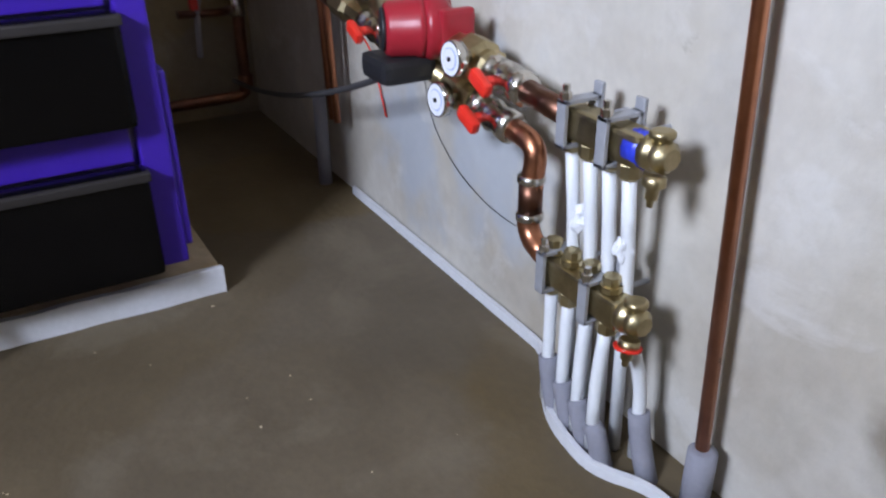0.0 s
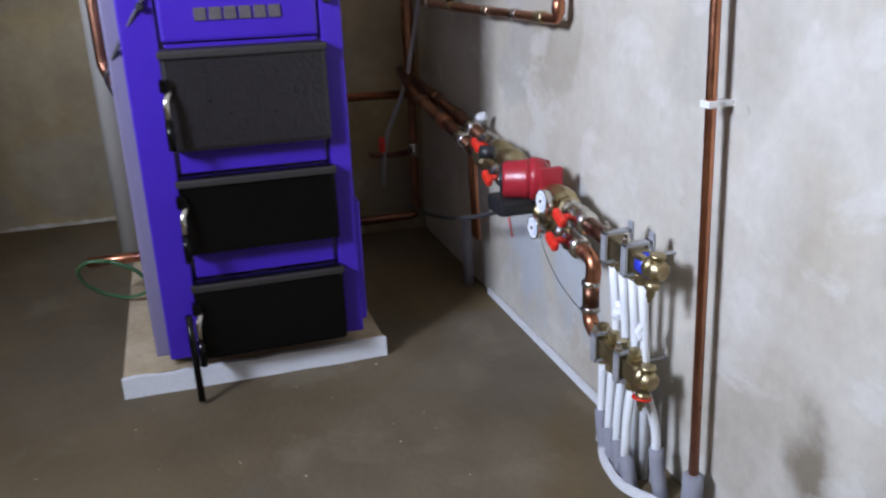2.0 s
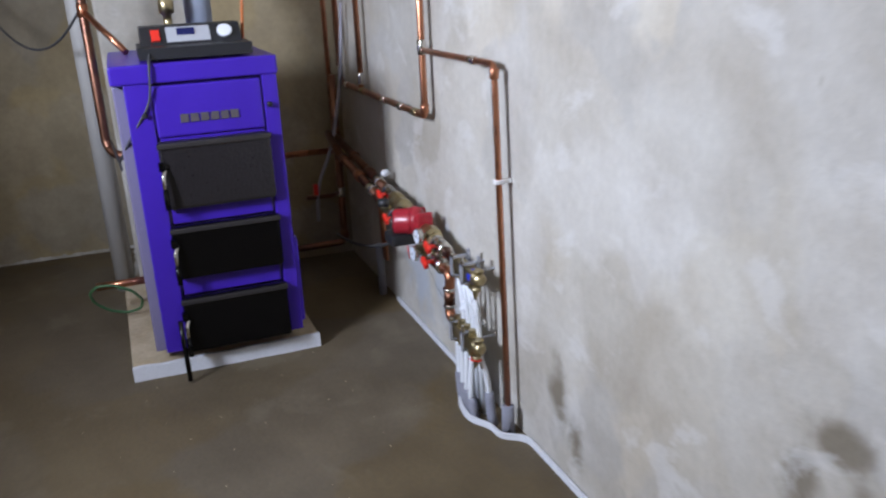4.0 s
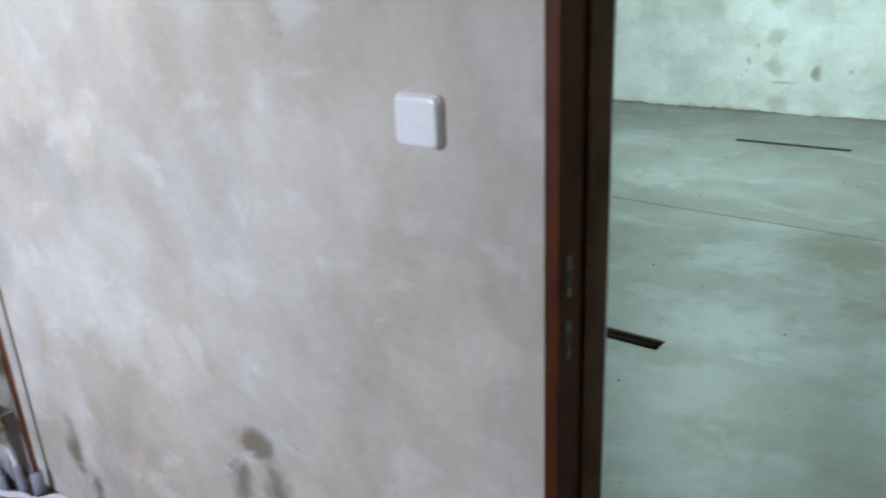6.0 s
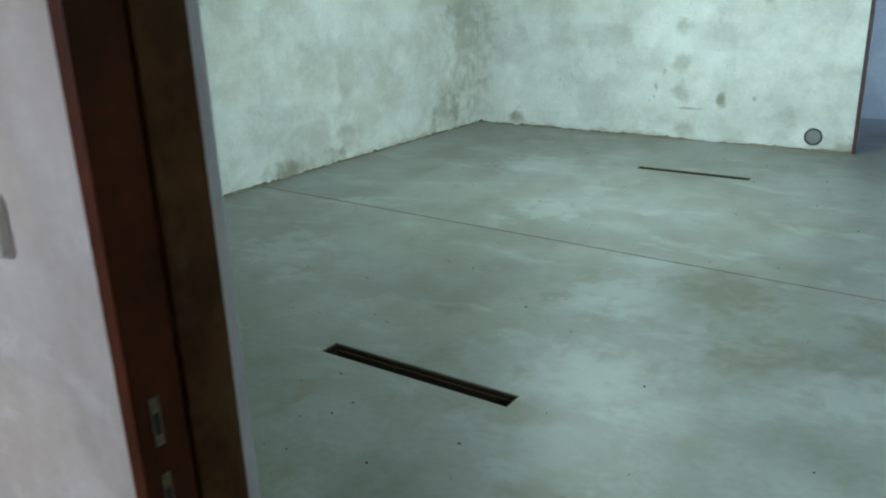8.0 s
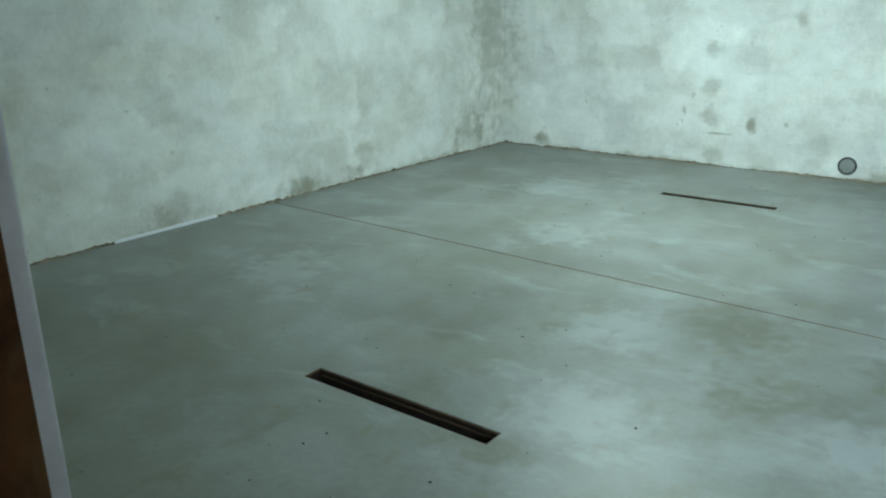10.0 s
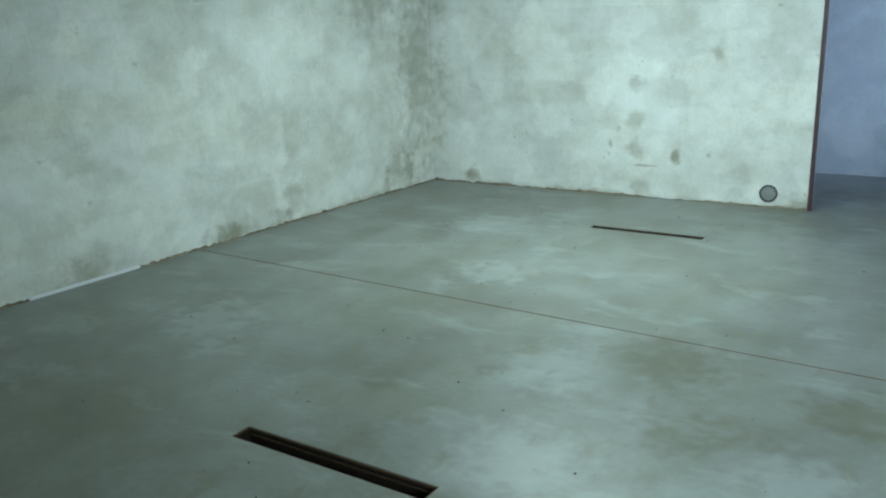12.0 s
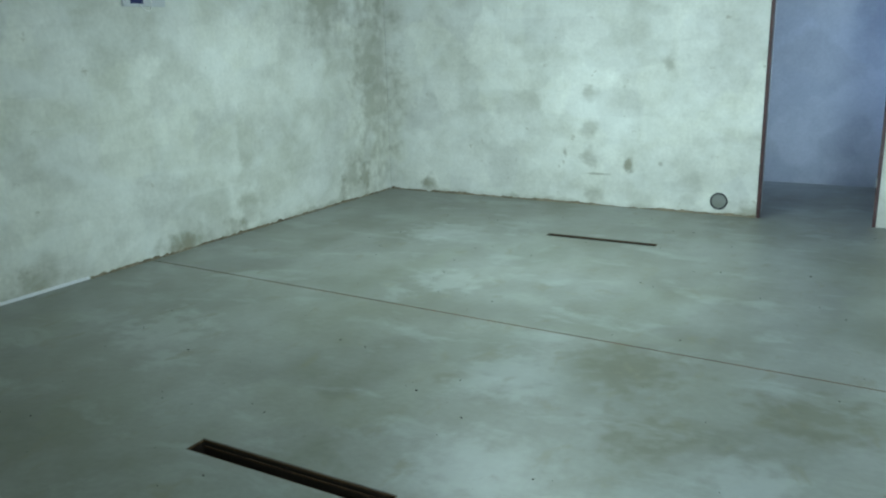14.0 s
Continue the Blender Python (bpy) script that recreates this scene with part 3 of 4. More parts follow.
def on_hood(y0, y1, k0, k1, lift):
    """A plate on the hood's sloping front."""
    bm = bmesh.new()
    q = []
    for k in (k0, k1):
        for y in (y0, y1):
            q.append((-2.875 - 0.055 * k, y, 1.165 + 0.06 * k))
    nrm = Vector((0.06, 0, 0.055)).normalized()
    lo = [bm.verts.new(Vector(p) - nrm * 0.004) for p in (q[0], q[1], q[3], q[2])]
    hi = [bm.verts.new(Vector(p) + nrm * lift) for p in (q[0], q[1], q[3], q[2])]
    bm.faces.new(hi)
    for i in range(4):
        bm.faces.new((lo[i], lo[(i + 1) % 4], hi[(i + 1) % 4], hi[i]))
    return bm


part("display_panel", on_hood(-0.80, -0.655, 0.12, 0.9, 0.003), panel_grey, ctl, "silver panel")
part("display", on_hood(-0.765, -0.705, 0.45, 0.8, 0.006), lcd, ctl)
part("power_switch", on_hood(-0.85, -0.822, 0.2, 0.75, 0.007), red, ctl, "red rocker switch")
part("temperature_dial", L((-2.900, -0.605, 1.197), (0.06, 0, 0.055), [(0, 0.026), (0.010, 0.026), (0.012, 0.022)], seg=24), dial, ctl, "round white dial")

# plinth
bm = bmesh.new()
prism(bm, [(-3.84, -1.13), (-2.850, -1.115), (-2.850, -0.430), (-3.84, -0.44)], 0.0, 0.053)
bmesh.ops.bevel(bm, geom=list(bm.edges), offset=0.006, segments=2, affect="EDGES")
t = thing("boiler_plinth", "low sandy concrete plinth with a white foam strip in front", "plinth")
part("block", bm, slab_concrete, t)
bm = bmesh.new()
rows = []
for i in range(41):
    y = -1.116 + 0.688 * i / 40
    h = 0.055 + 0.006 * noise.noise((i * 0.23, 0, 0))
    x = -2.836 + 0.004 * noise.noise((0, i * 0.17, 0))
    rows.append([bm.verts.new(v) for v in ((-2.850, y, 0), (x, y, 0), (x, y, h), (-2.850, y, h))])
for a, b in zip(rows, rows[1:]):
    for k in range(4):
        bm.faces.new((a[k], a[(k + 1) % 4], b[(k + 1) % 4], b[k]))
bm.faces.new(rows[0])
bm.faces.new(rows[-1][::-1])
part("front_strip", bm, edge_foam, t, "white foam strip")

# ---- pipes on the wall ----
def pipe_run(name, label, points, r, mat, bend=0.03, group="copper pipes"):
    t = thing(name, label, "pipe", group)
    part("tube", T(points, r, bend), mat, t)
    return t


def collar(parent, place, axis, r, mat, long=0.03):
    p = Vector(place) - Vector(axis).normalized() * long / 2
    part("collar", L(p, axis, [(0, r * 1.12), (0.003, r * 1.28), (long - 0.003, r * 1.28), (long, r * 1.12)], seg=14), mat, parent)


def clip(parent, place, r):
    x, y, z = place
    bm = bmesh.new()
    box(bm, x - r * 1.3, x + r * 1.3, y - r * 1.25, y + r, z - 0.006, z + 0.006, bevel=0.002)
    box(bm, x - r * 0.8, x + r * 0.8, y + r, 0.0, z - 0.005, z + 0.005)
    part("clip", bm, white, parent, "white plastic clip")


p = pipe_run("riser_pipe", "thin copper pipe rising along the plastered wall from a grey sleeve", [(-1.952, -0.042, 0.0), (-2.008, -0.04, 1.115), (-2.584, -0.04, 1.115)], 0.0095, copper, 0.025)
part("sleeve", L((-1.952, -0.045, 0.0), (0, 0, 1), [(0, 0.020), (0.095, 0.020), (0.097, 0.012)]), foam, p, "grey foam sleeve")
clip(p, (-1.992, -0.04, 0.790), 0.0105)
collar(p, (-2.007, -0.04, 1.09), (0, 0, 1), 0.0105, copper)
collar(p, (-2.15, -0.04, 1.115), (1, 0, 0), 0.0105, nickel, 0.04)
p = pipe_run("wall_pipe_loop", "copper heating pipe with elbows on the plastered wall", [(-2.584, -0.04, 2.6), (-2.584, -0.04, 0.894), (-3.74, -0.04, 0.894)], 0.012, copper, 0.02)
for x in (-2.68, -2.84, -3.05, -3.36, -3.62):
    collar(p, (x, -0.04, 0.894), (1, 0, 0), 0.012, brass if x in (-2.68, -3.36) else nickel, 0.045)
collar(p, (-2.584, -0.04, 1.125), (0, 0, 1), 0.012, nickel, 0.05)
collar(p, (-2.584, -0.04, 0.92), (0, 0, 1), 0.012, copper, 0.03)
for x, z in ((-3.38, 1.30), (-3.73, 1.33)):
    p = pipe_run("wall_riser", "copper riser with a white clip on the plastered wall", [(x, -0.04, 0.904), (x, -0.04, 2.6)], 0.012, copper)
    clip(p, (x, -0.04, z), 0.013)
    collar(p, (x, -0.04, 0.945), (0, 0, 1), 0.012, nickel, 0.05)
p = pipe_run("corner_riser", "copper riser in the corner beside the boiler", [(-3.84, -0.07, 0.60), (-3.84, -0.07, 2.6)], 0.011, copper)
p = pipe_run("corner_main", "thick tarnished copper main going down the corner to the floor", [(-3.76, -0.075, 0.93), (-3.78, -0.075, 0.10), (-3.80, -0.60, 0.09)], 0.017, old_copper, 0.03)
for z in (0.86, 0.64, 0.36, 0.14):
    collar(p, (-3.775, -0.075, z), (0, 0, 1), 0.017, old_copper if z != 0.36 else nickel, 0.05)
p = pipe_run("boiler_return", "copper pipe from the corner to the boiler side", [(-3.74, -0.10, 0.575), (-3.71, -0.33, 0.585), (-3.50, -0.52, 0.595)], 0.015, copper, 0.05)
p = pipe_run("drain_tap", "small brass drain tap with a red handle", [(-3.78, -0.09, 0.355), (-3.71, -0.13, 0.362), (-3.70, -0.26, 0.37)], 0.011, old_copper)
part("handle", B(-3.712, -3.688, -0.225, -0.203, 0.378, 0.432, bevel=0.005), red, p)

# supply (upper, nearer the wall) and return (lower) lines to the manifold
HI0, HI1 = Vector((-3.74, -0.085, 0.640)), Vector((-2.235, -0.085, 0.480))
LO0, LO1 = Vector((-3.50, -0.14, 0.615)), Vector((-2.305, -0.085, 0.418))


def along(a, b, x):
    return a.lerp(b, (x - a.x) / (b.x - a.x))


def fitting(parent, a, b, x, profile, mat, name, label="", seg=16):
    return part(name, L(along(a, b, x), b - a, profile, seg=seg), mat, parent, label)


def ball_valve(parent, a, b, x):
    """A ball valve in a line, with unions on both sides and a red butterfly handle."""
    v = fitting(parent, a, b, x, [(0, 0.019), (0.004, 0.025), (0.022, 0.025), (0.026, 0.019), (0.034, 0.024), (0.052, 0.027), (0.070, 0.022), (0.074, 0.026), (0.096, 0.026), (0.10, 0.018)], nickel, "valve_body", "nickel-plated ball valve", 12)
    c = along(a, b, x + 0.045)
    bm = L(c + Vector((0, -0.02, 0)), (0, -1, 0), [(0, 0.008), (0.022, 0.008)], seg=10)
    box(bm, c.x - 0.024, c.x + 0.024, c.y - 0.053, c.y - 0.037, c.z - 0.011, c.z + 0.011, bevel=0.006)
    bmesh.ops.rotate(bm, cent=c, matrix=Matrix.Rotation(radians(24), 3, "Y"), verts=bm.verts)
    part("valve_handle", bm, red, v, "red butterfly handle")
    return v


def gauge(parent, c, s=0.027):
    way = Vector((0.06, -0.99, 0.05)).normalized()
    g = part("gauge", L(c, way, [(-0.018, 0.010), (0, 0.012), (0.001, s), (0.016, s), (0.018, s * 0.93), (0.015, s * 0.9)], seg=24), nickel, parent, "round thermometer with a white dial")
    part("dial", L(c + way * 0.0145, way, [(0, s * 0.9), (0.002, s * 0.9)], seg=24), dial, g)
    part("scale_ring", L(c + way * 0.0167, way, [(0, s * 0.62), (0.0006, s * 0.62)], seg=20), dial_blue, g)
    part("dial_centre", L(c + way * 0.0175, way, [(0, s * 0.57), (0.0004, s * 0.57)], seg=20), dial, g)
    part("needle", L(c + way * 0.018, way, [(0, s * 0.14), (0.002, s * 0.14)], seg=8), black, g)


hi = thing("supply_line", "copper and brass supply line with a pump, valves and gauges", "pipe line")
part("tube", T([HI0, along(HI0, HI1, -2.86)], 0.0175), old_copper, hi)
for x in (-3.42, -3.18, -3.06):
    collar(hi, along(HI0, HI1, x), HI1 - HI0, 0.0175, nickel if x == -3.06 else old_copper, 0.05)
ball_valve(hi, HI0, HI1, -2.95)
fitting(hi, HI0, HI1, -2.86, [(0, 0.022), (0.01, 0.030), (0.05, 0.033), (0.06, 0.026), (0.09, 0.026), (0.10, 0.034), (0.13, 0.034), (0.14, 0.022), (0.24, 0.022)], brass, "strainer", "brass strainer")
fitting(hi, HI0, HI1, -2.62, [(0, 0.022), (0.06, 0.022), (0.062, 0.034), (0.085, 0.034), (0.09, 0.026), (0.16, 0.026)], brass, "union", "", 8)
fitting(hi, HI0, HI1, -2.49, [(0, 0.030), (0.012, 0.036), (0.05, 0.036), (0.058, 0.026), (0.075, 0.030), (0.09, 0.022)], brass, "union", "brass pump union", 8)
ball_valve(hi, HI0, HI1, -2.42)
part("tube", T([along(HI0, HI1, -2.33), HI1 + Vector((0.02, 0, 0))], 0.0175), old_copper, hi)
c = along(HI0, HI1, -3.08)
bm = bmesh.new()
bmesh.ops.create_icosphere(bm, subdivisions=3, radius=0.017, matrix=Matrix.LocRotScale((c.x, -0.05, c.z + 0.022), None, (1.0, 1.1, 0.8)))
for v in bm.verts:
    v.co += (v.co - c) * 0.35 * noise.noise(v.co * 45.0)
part("plaster_lump", bm, edge_foam, hi, "white plaster lump holding the pipe to the wall")
gauge(hi, along(HI0, HI1, -2.435) + Vector((0, -0.045, 0.016)))

lo = thing("return_line", "copper and brass return line bending down to the lower manifold", "pipe line")
part("tube", T([(-3.74, -0.12, 0.66), LO0, along(LO0, LO1, -2.80)], 0.0175), old_copper, lo)
for x in (-3.40, -3.2, -3.05, -2.95):
    collar(lo, along(LO0, LO1, x), LO1 - LO0, 0.0175, copper if x == -3.2 else nickel if x == -3.05 else old_copper, 0.05)
fitting(lo, LO0, LO1, -2.93, [(0, 0.020), (0.01, 0.027), (0.06, 0.027), (0.07, 0.021), (0.13, 0.021)], brass, "union", "", 8)
ball_valve(lo, LO0, LO1, -2.81)
part("tube", T([along(LO0, LO1, -2.72), along(LO0, LO1, -2.5)], 0.019), brass, lo)
fitting(lo, LO0, LO1, -2.52, [(0, 0.024), (0.01, 0.031), (0.045, 0.031), (0.05, 0.024), (0.075, 0.024)], brass, "union", "", 8)
ball_valve(lo, LO0, LO1, -2.445)
part("elbow_tube", T([along(LO0, LO1, -2.35), LO1 + Vector((0.012, 0, 0)), (-2.303, -0.09, 0.275), (-2.243, -0.09, 0.255)], 0.017, 0.035), copper, lo, "bright copper elbow pipe")
for z in (0.365, 0.305):
    collar(lo, (-2.299, -0.088, z), (0, 0, 1), 0.0165, nickel, 0.014)
part("dark_sleeve", L((-2.299, -0.088, 0.312), (0, 0, 1), [(0, 0.0185), (0.046, 0.0185)]), old_copper, lo)
gauge(lo, along(LO0, LO1, -2.465) + Vector((0, -0.045, 0.004)))
for x in (-3.16, -3.13):
    part("drop_tube", T([along(LO0, LO1, x), (x, -0.06, 0.50), (x, -0.05, 0.2)], 0.009), copper, lo)

t = pipe_run("floor_stub", "grey plastic tube sticking out of the floor beside the wall", [(-3.25, -0.045, 0.0), (-3.24, -0.05, 0.24)], 0.017, foam, group="")

pump = thing("circulation_pump", "dark red circulation pump with a black terminal box", "pump")
pc = Vector((-2.555, -0.085, 0.535))
pw = Vector((-0.35, -0.94, 0.0)).normalized()
part("volute", L(pc - pw * 0.01, pw, [(0, 0.034), (0.012, 0.048), (0.036, 0.052), (0.046, 0.048)], seg=20), pump_red, pump)
m = part("motor", L(pc + pw * 0.034, pw, [(0, 0.044), (0.004, 0.048), (0.012, 0.048), (0.016, 0.045), (0.056, 0.044), (0.064, 0.039)], seg=24), pump_red, pump, "dark red enamelled motor")
part("end_cap", L(pc + pw * 0.098, pw, [(0, 0.034), (0.005, 0.034), (0.007, 0.031)], seg=20), black, m)
part("screw", L(pc + pw * 0.105, pw, [(0, 0.009), (0.004, 0.010)], seg=12), nickel, m)
part("terminal_box", B(-2.640, -2.545, -0.20, -0.105, 0.452, 0.494, bevel=0.012), black, pump, "black terminal box")
part("speed_knob", L((-2.66, -0.17, 0.585), (-0.5, -0.86, 0), [(0, 0.017), (0.035, 0.016)], seg=14), black, pump)
for dx in (-0.036, 0.036):
    part("flange", B(pc.x + dx - 0.010, pc.x + dx + 0.010, -0.115, -0.055, pc.z - 0.036, pc.z + 0.036, bevel=0.008), pump_red, pump)
t = thing("pump_cable", "dark cable hanging from the pump to the corner", "cable")
part("cord", T(sag((-2.58, -0.15, 0.470), (-3.74, -0.12, 0.16), 0.045), 0.0065, 0.01, 8), cable_mat, t)
t = thing("hanging_cable", "grey cable running down in front of the corner pipes", "cable")
part("cord", T([(-3.66, -0.03, 1.25), (-3.69, -0.05, 0.92), (-3.695, -0.117, 0.60), (-3.70, -0.205, 0.42), (-3.70, -0.215, 0.25)], 0.008, 0.1, 8), cable_light, t)

# ---- manifolds ----
def manifold(name, label, x0, x1, y, z, outlets, caps, end_mat):
    t = thing(name, label, "manifold", "heating manifolds")
    part("bar", B(x0, x1, y - 0.019, y + 0.019, z - 0.021, z + 0.021, bevel=0.006), brass, t, "brass manifold bar")
    part("end_body", L((x1 - 0.004, y, z + 0.002), (1, 0, 0), [(0, 0.019), (0.004, 0.023), (0.016, 0.023), (0.019, 0.018), (0.024, 0.020), (0.034, 0.020), (0.037, 0.014), (0.042, 0.013)], seg=12), brass, t)
    part("vent_cap", L((x1 + 0.018, y, z + 0.014), (0, 0, 1), [(0, 0.013), (0.010, 0.013), (0.011, 0.016), (0.017, 0.016), (0.019, 0.012)], seg=12), brass, t)
    v = part("vent", L((x1 + 0.026, y - 0.012, z - 0.018), (0.1, -0.2, -1), [(0, 0.014), (0.012, 0.015), (0.016, 0.009), (0.028, 0.008), (0.03, 0.005), (0.038, 0.004)], seg=12), brass, t)
    if end_mat:
        part("seal_ring", L((x1 + 0.026, y - 0.014, z - 0.028), (0.1, -0.2, -1), [(0, 0.019), (0.004, 0.019)], seg=14), end_mat, v, "red sealing ring")
    for x in outlets:
        part("outlet", L((x, y, z - 0.018), (0, 0, -1), [(0, 0.013), (0.006, 0.016), (0.022, 0.016), (0.026, 0.012)], seg=8), brass, t)
    for x in caps:
        part("valve_cap", L((x, y, z + 0.018), (0, 0, 1), [(0, 0.010), (0.004, 0.010), (0.0045, 0.0155), (0.013, 0.0155), (0.0135, 0.011), (0.019, 0.011), (0.0195, 0.013), (0.027, 0.012), (0.028, 0.007)], seg=8), brass, t)
    for x in (x0 + 0.025, x1 - 0.055):
        bm = bmesh.new()
        for yy in (y - 0.029, y + 0.023):
            box(bm, x - 0.009, x + 0.009, yy, yy + 0.006, z - 0.034, z + 0.032, bevel=0.001)
        box(bm, x - 0.009, x + 0.009, y - 0.029, y + 0.029, z + 0.026, z + 0.032, bevel=0.001)
        box(bm, x - 0.009, x + 0.009, y - 0.029, y + 0.029, z - 0.034, z - 0.028, bevel=0.001)
        box(bm, x - 0.009, x + 0.009, y + 0.029, y + 0.036, z - 0.034, z + 0.048, bevel=0.003)
        lathe(bm, (x, y + 0.034, z), (0, 1, 0), [(0, 0.004), (-y - 0.034, 0.004)], seg=8)
        br = part("bracket", bm, zinc, t, "grey steel pipe bracket")
        part("bolt", L((x, y - 0.022, z + 0.03), (0, 0, 1), [(0, 0.008), (0.012, 0.008), (0.013, 0.005), (0.022, 0.005)], seg=6), nickel, br)
    return t


hx = [-2.215, -2.177, -2.139, -2.101]
lx = [-2.233, -2.191, -2.149, -2.107, -2.060]
top = manifold("upper_manifold", "brass manifold bar with steel brackets and a blue cap", -2.232, -2.072, -0.085, 0.480, hx, [], None)
part("blue_ring", L((-2.098, -0.085, 0.480), (1, 0, 0), [(0, 0.0225), (0.026, 0.0225)], seg=14), blue_cap, top, "blue plastic ring")
manifold("lower_manifold", "brass manifold bar with four valve caps", -2.253, -2.076, -0.09, 0.252, lx[:4], lx[:4], red)
for i, x in enumerate(hx):
    t = thing("heating_tube", "white plastic heating tube running down from the upper manifold", "tube", "white heating tubes")
    part("tube", T([(x, -0.085, 0.445), (x, -0.07, 0.30), (x + 0.004, -0.062, 0.0)], 0.0095, 0.06), pex, t)
for i, x in enumerate(lx):
    bot = (0.065, 0.045, 0.040, 0.022, 0.065)[i]
    t = thing("heating_tube", "white plastic heating tube going into a grey foam sleeve", "tube", "white heating tubes")
    yy = -0.09 - 0.004 * i + (0.045 if i == 4 else 0)
    part("tube", T([(x, -0.09, 0.225), (x + 0.002, yy, 0.14), (x + 0.008, yy - 0.004, 0.02)], 0.0095, 0.05), pex, t)
    part("sleeve", T([(x + 0.003, yy, bot + 0.03), (x + 0.014, yy - 0.002, 0.05), (x + 0.042, yy - 0.004, -0.01)], 0.0155, 0.04), foam, t, "grey foam sleeve")

# foam strip along the foot of the wall, bowed out round the tubes
line = rounded([(-3.15, -0.010, 0), (-2.34, -0.010, 0), (-2.28, -0.06, 0), (-2.19, -0.115, 0), (-2.07, -0.128, 0), (-2.00, -0.080, 0), (-1.935, -0.08, 0), (-1.89, -0.010, 0), (-0.02, -0.010, 0)], 0.05)
bm = bmesh.new()
rows = []
for i, q in enumerate(line):
    w = (line[min(i + 1, len(line) - 1)] - line[max(i - 1, 0)]).normalized()
    s = Vector((-w.y, w.x, 0)) * 0.0045
    h = 0.020 + 0.006 * noise.noise(q * 9.0)
    rows.append([bm.verts.new(v) for v in (q - s, q + s, q + s + Vector((0, 0, h)), q - s + Vector((0, 0, h)))])
for a, b in zip(rows, rows[1:]):
    for j in range(4):
        bm.faces.new((a[j], a[(j + 1) % 4], b[(j + 1) % 4], b[j]))
tagged(part("edge_strip", bm, edge_foam), "white foam edge strip between the floor and the plastered wall", "edge strip")

# pipes left of the boiler
p = pipe_run("boiler_flow_pipe", "tall tarnished copper pipe bending into the boiler side", [(-3.46, -1.09, 2.6), (-3.46, -1.09, 0.77), (-3.43, -1.07, 0.73), (-3.36, -1.00, 0.72)], 0.018, old_copper, 0.05)
collar(p, (-3.46, -1.09, 1.28), (0, 0, 1), 0.016, copper, 0.05)
p = pipe_run("boiler_top_pipe", "copper branch from the tall pipe to the boiler top", [(-3.46, -1.09, 1.28), (-3.25, -0.96, 1.13)], 0.012, copper)
p = pipe_run("low_boiler_pipe", "short bright copper pipe end low beside the boiler", [(-3.38, -1.22, 0.20), (-3.38, -1.01, 0.20)], 0.016, copper)
t = thing("green_hose", "coil of thin green hose round the low pipe end", "hose")
part("hose", T([(-3.34 + 0.04 * math.cos(k * 0.7), -1.15 + 0.10 * math.sin(k * 0.7), 0.15 + 0.08 * math.cos(k * 0.7 + 0.4)) for k in range(19)], 0.006, 0.02, 8), green_hose, t)
p = pipe_run("wall_drain_pipe", "pale grey vertical plastic pipe in the corner behind the boiler", [(-3.895, -1.125, 0.0), (-3.895, -1.125, 2.6)], 0.045, grey_pvc)
p = thing("safety_group", "brass safety valve group on the boiler top", "valve")
part("stem", L((-3.2, -0.80, 1.128), (0, 0, 1), [(0, 0.014), (0.05, 0.014), (0.055, 0.024), (0.085, 0.024), (0.09, 0.016), (0.13, 0.016), (0.135, 0.028), (0.18, 0.028), (0.185, 0.02), (0.24, 0.022)], seg=12), brass, p)
part("cap", L((-3.2, -0.80, 1.368), (0, 0, 1), [(0, 0.026), (0.03, 0.026), (0.035, 0.015)], seg=12), soot, p)
part("red_cap", L((-3.2, -0.80, 1.403), (0, 0, 1), [(0, 0.018), (0.02, 0.018), (0.024, 0.012)], seg=12), red, p)
t = thing("flue_pipe", "grey metal flue pipe from the boiler back up to the chimney", "flue")
part("tube", T([(-3.30, -0.68, 1.10), (-3.32, -0.68, 1.45), (-3.9, -0.75, 1.75)], 0.05, 0.15, 20), flue_paint, t)
t = thing("orange_cable", "orange cable rising from the control box", "cable")
part("cord", T([(-3.05, -0.56, 1.16), (-3.10, -0.54, 1.3), (-3.2, -0.50, 1.7), (-3.3, -0.5, 2.6)], 0.006, 0.1, 8), orange_cable, t)
t = thing("loose_cable", "thin black cable hanging in a loop on the rendered wall", "cable")
part("cord", T(sag((-3.46, -1.11, 1.27), (-4.5, -1.62, 1.48), 0.24), 0.005, 0.02, 8), cable_mat, t)
t = thing("sensor_cable", "thin black cable down the boiler front and side", "cable")
part("cord", T([(-2.91, -0.88, 1.17), (-2.79, -0.90, 1.135), (-2.80, -0.91, 1.0), (-2.815, -0.98, 0.90), (-2.87, -1.04, 0.80), (-3.1, -1.04, 0.72), (-3.44, -1.07, 0.78)], 0.004, 0.05, 8), cable_mat, t)

# socket on the hall's side wall
t = thing("wall_box", "small grey-blue socket box with a loose wire on the hall wall", "socket")
t.location = (-4.335, 4.37, 2.03)
part("cover", B(0.0, 0.03, -0.16, 0.24, -0.05, 0.07, bevel=0.006), panel_grey, t)
part("opening", B(0.03, 0.033, -0.10, 0.02, -0.03, 0.05), lcd, t)
part("wire", T([(0.03, -0.02, -0.03), (0.05, 0.02, -0.09), (0.04, 0.09, -0.07), (0.03, 0.10, 0.0)], 0.004, 0.04, 8), white, t)
# pale strip at the foot of the hall's side wall
bm = prism(bmesh.new(), [(-4.388, 2.75), (-4.366, 2.75), (-4.342, 3.62), (-4.364, 3.62)], 0.0, 0.022)
tagged(part("hall_edge_strip", bm, edge_foam), "white foam edge strip at the foot of the hall wall", "edge strip")

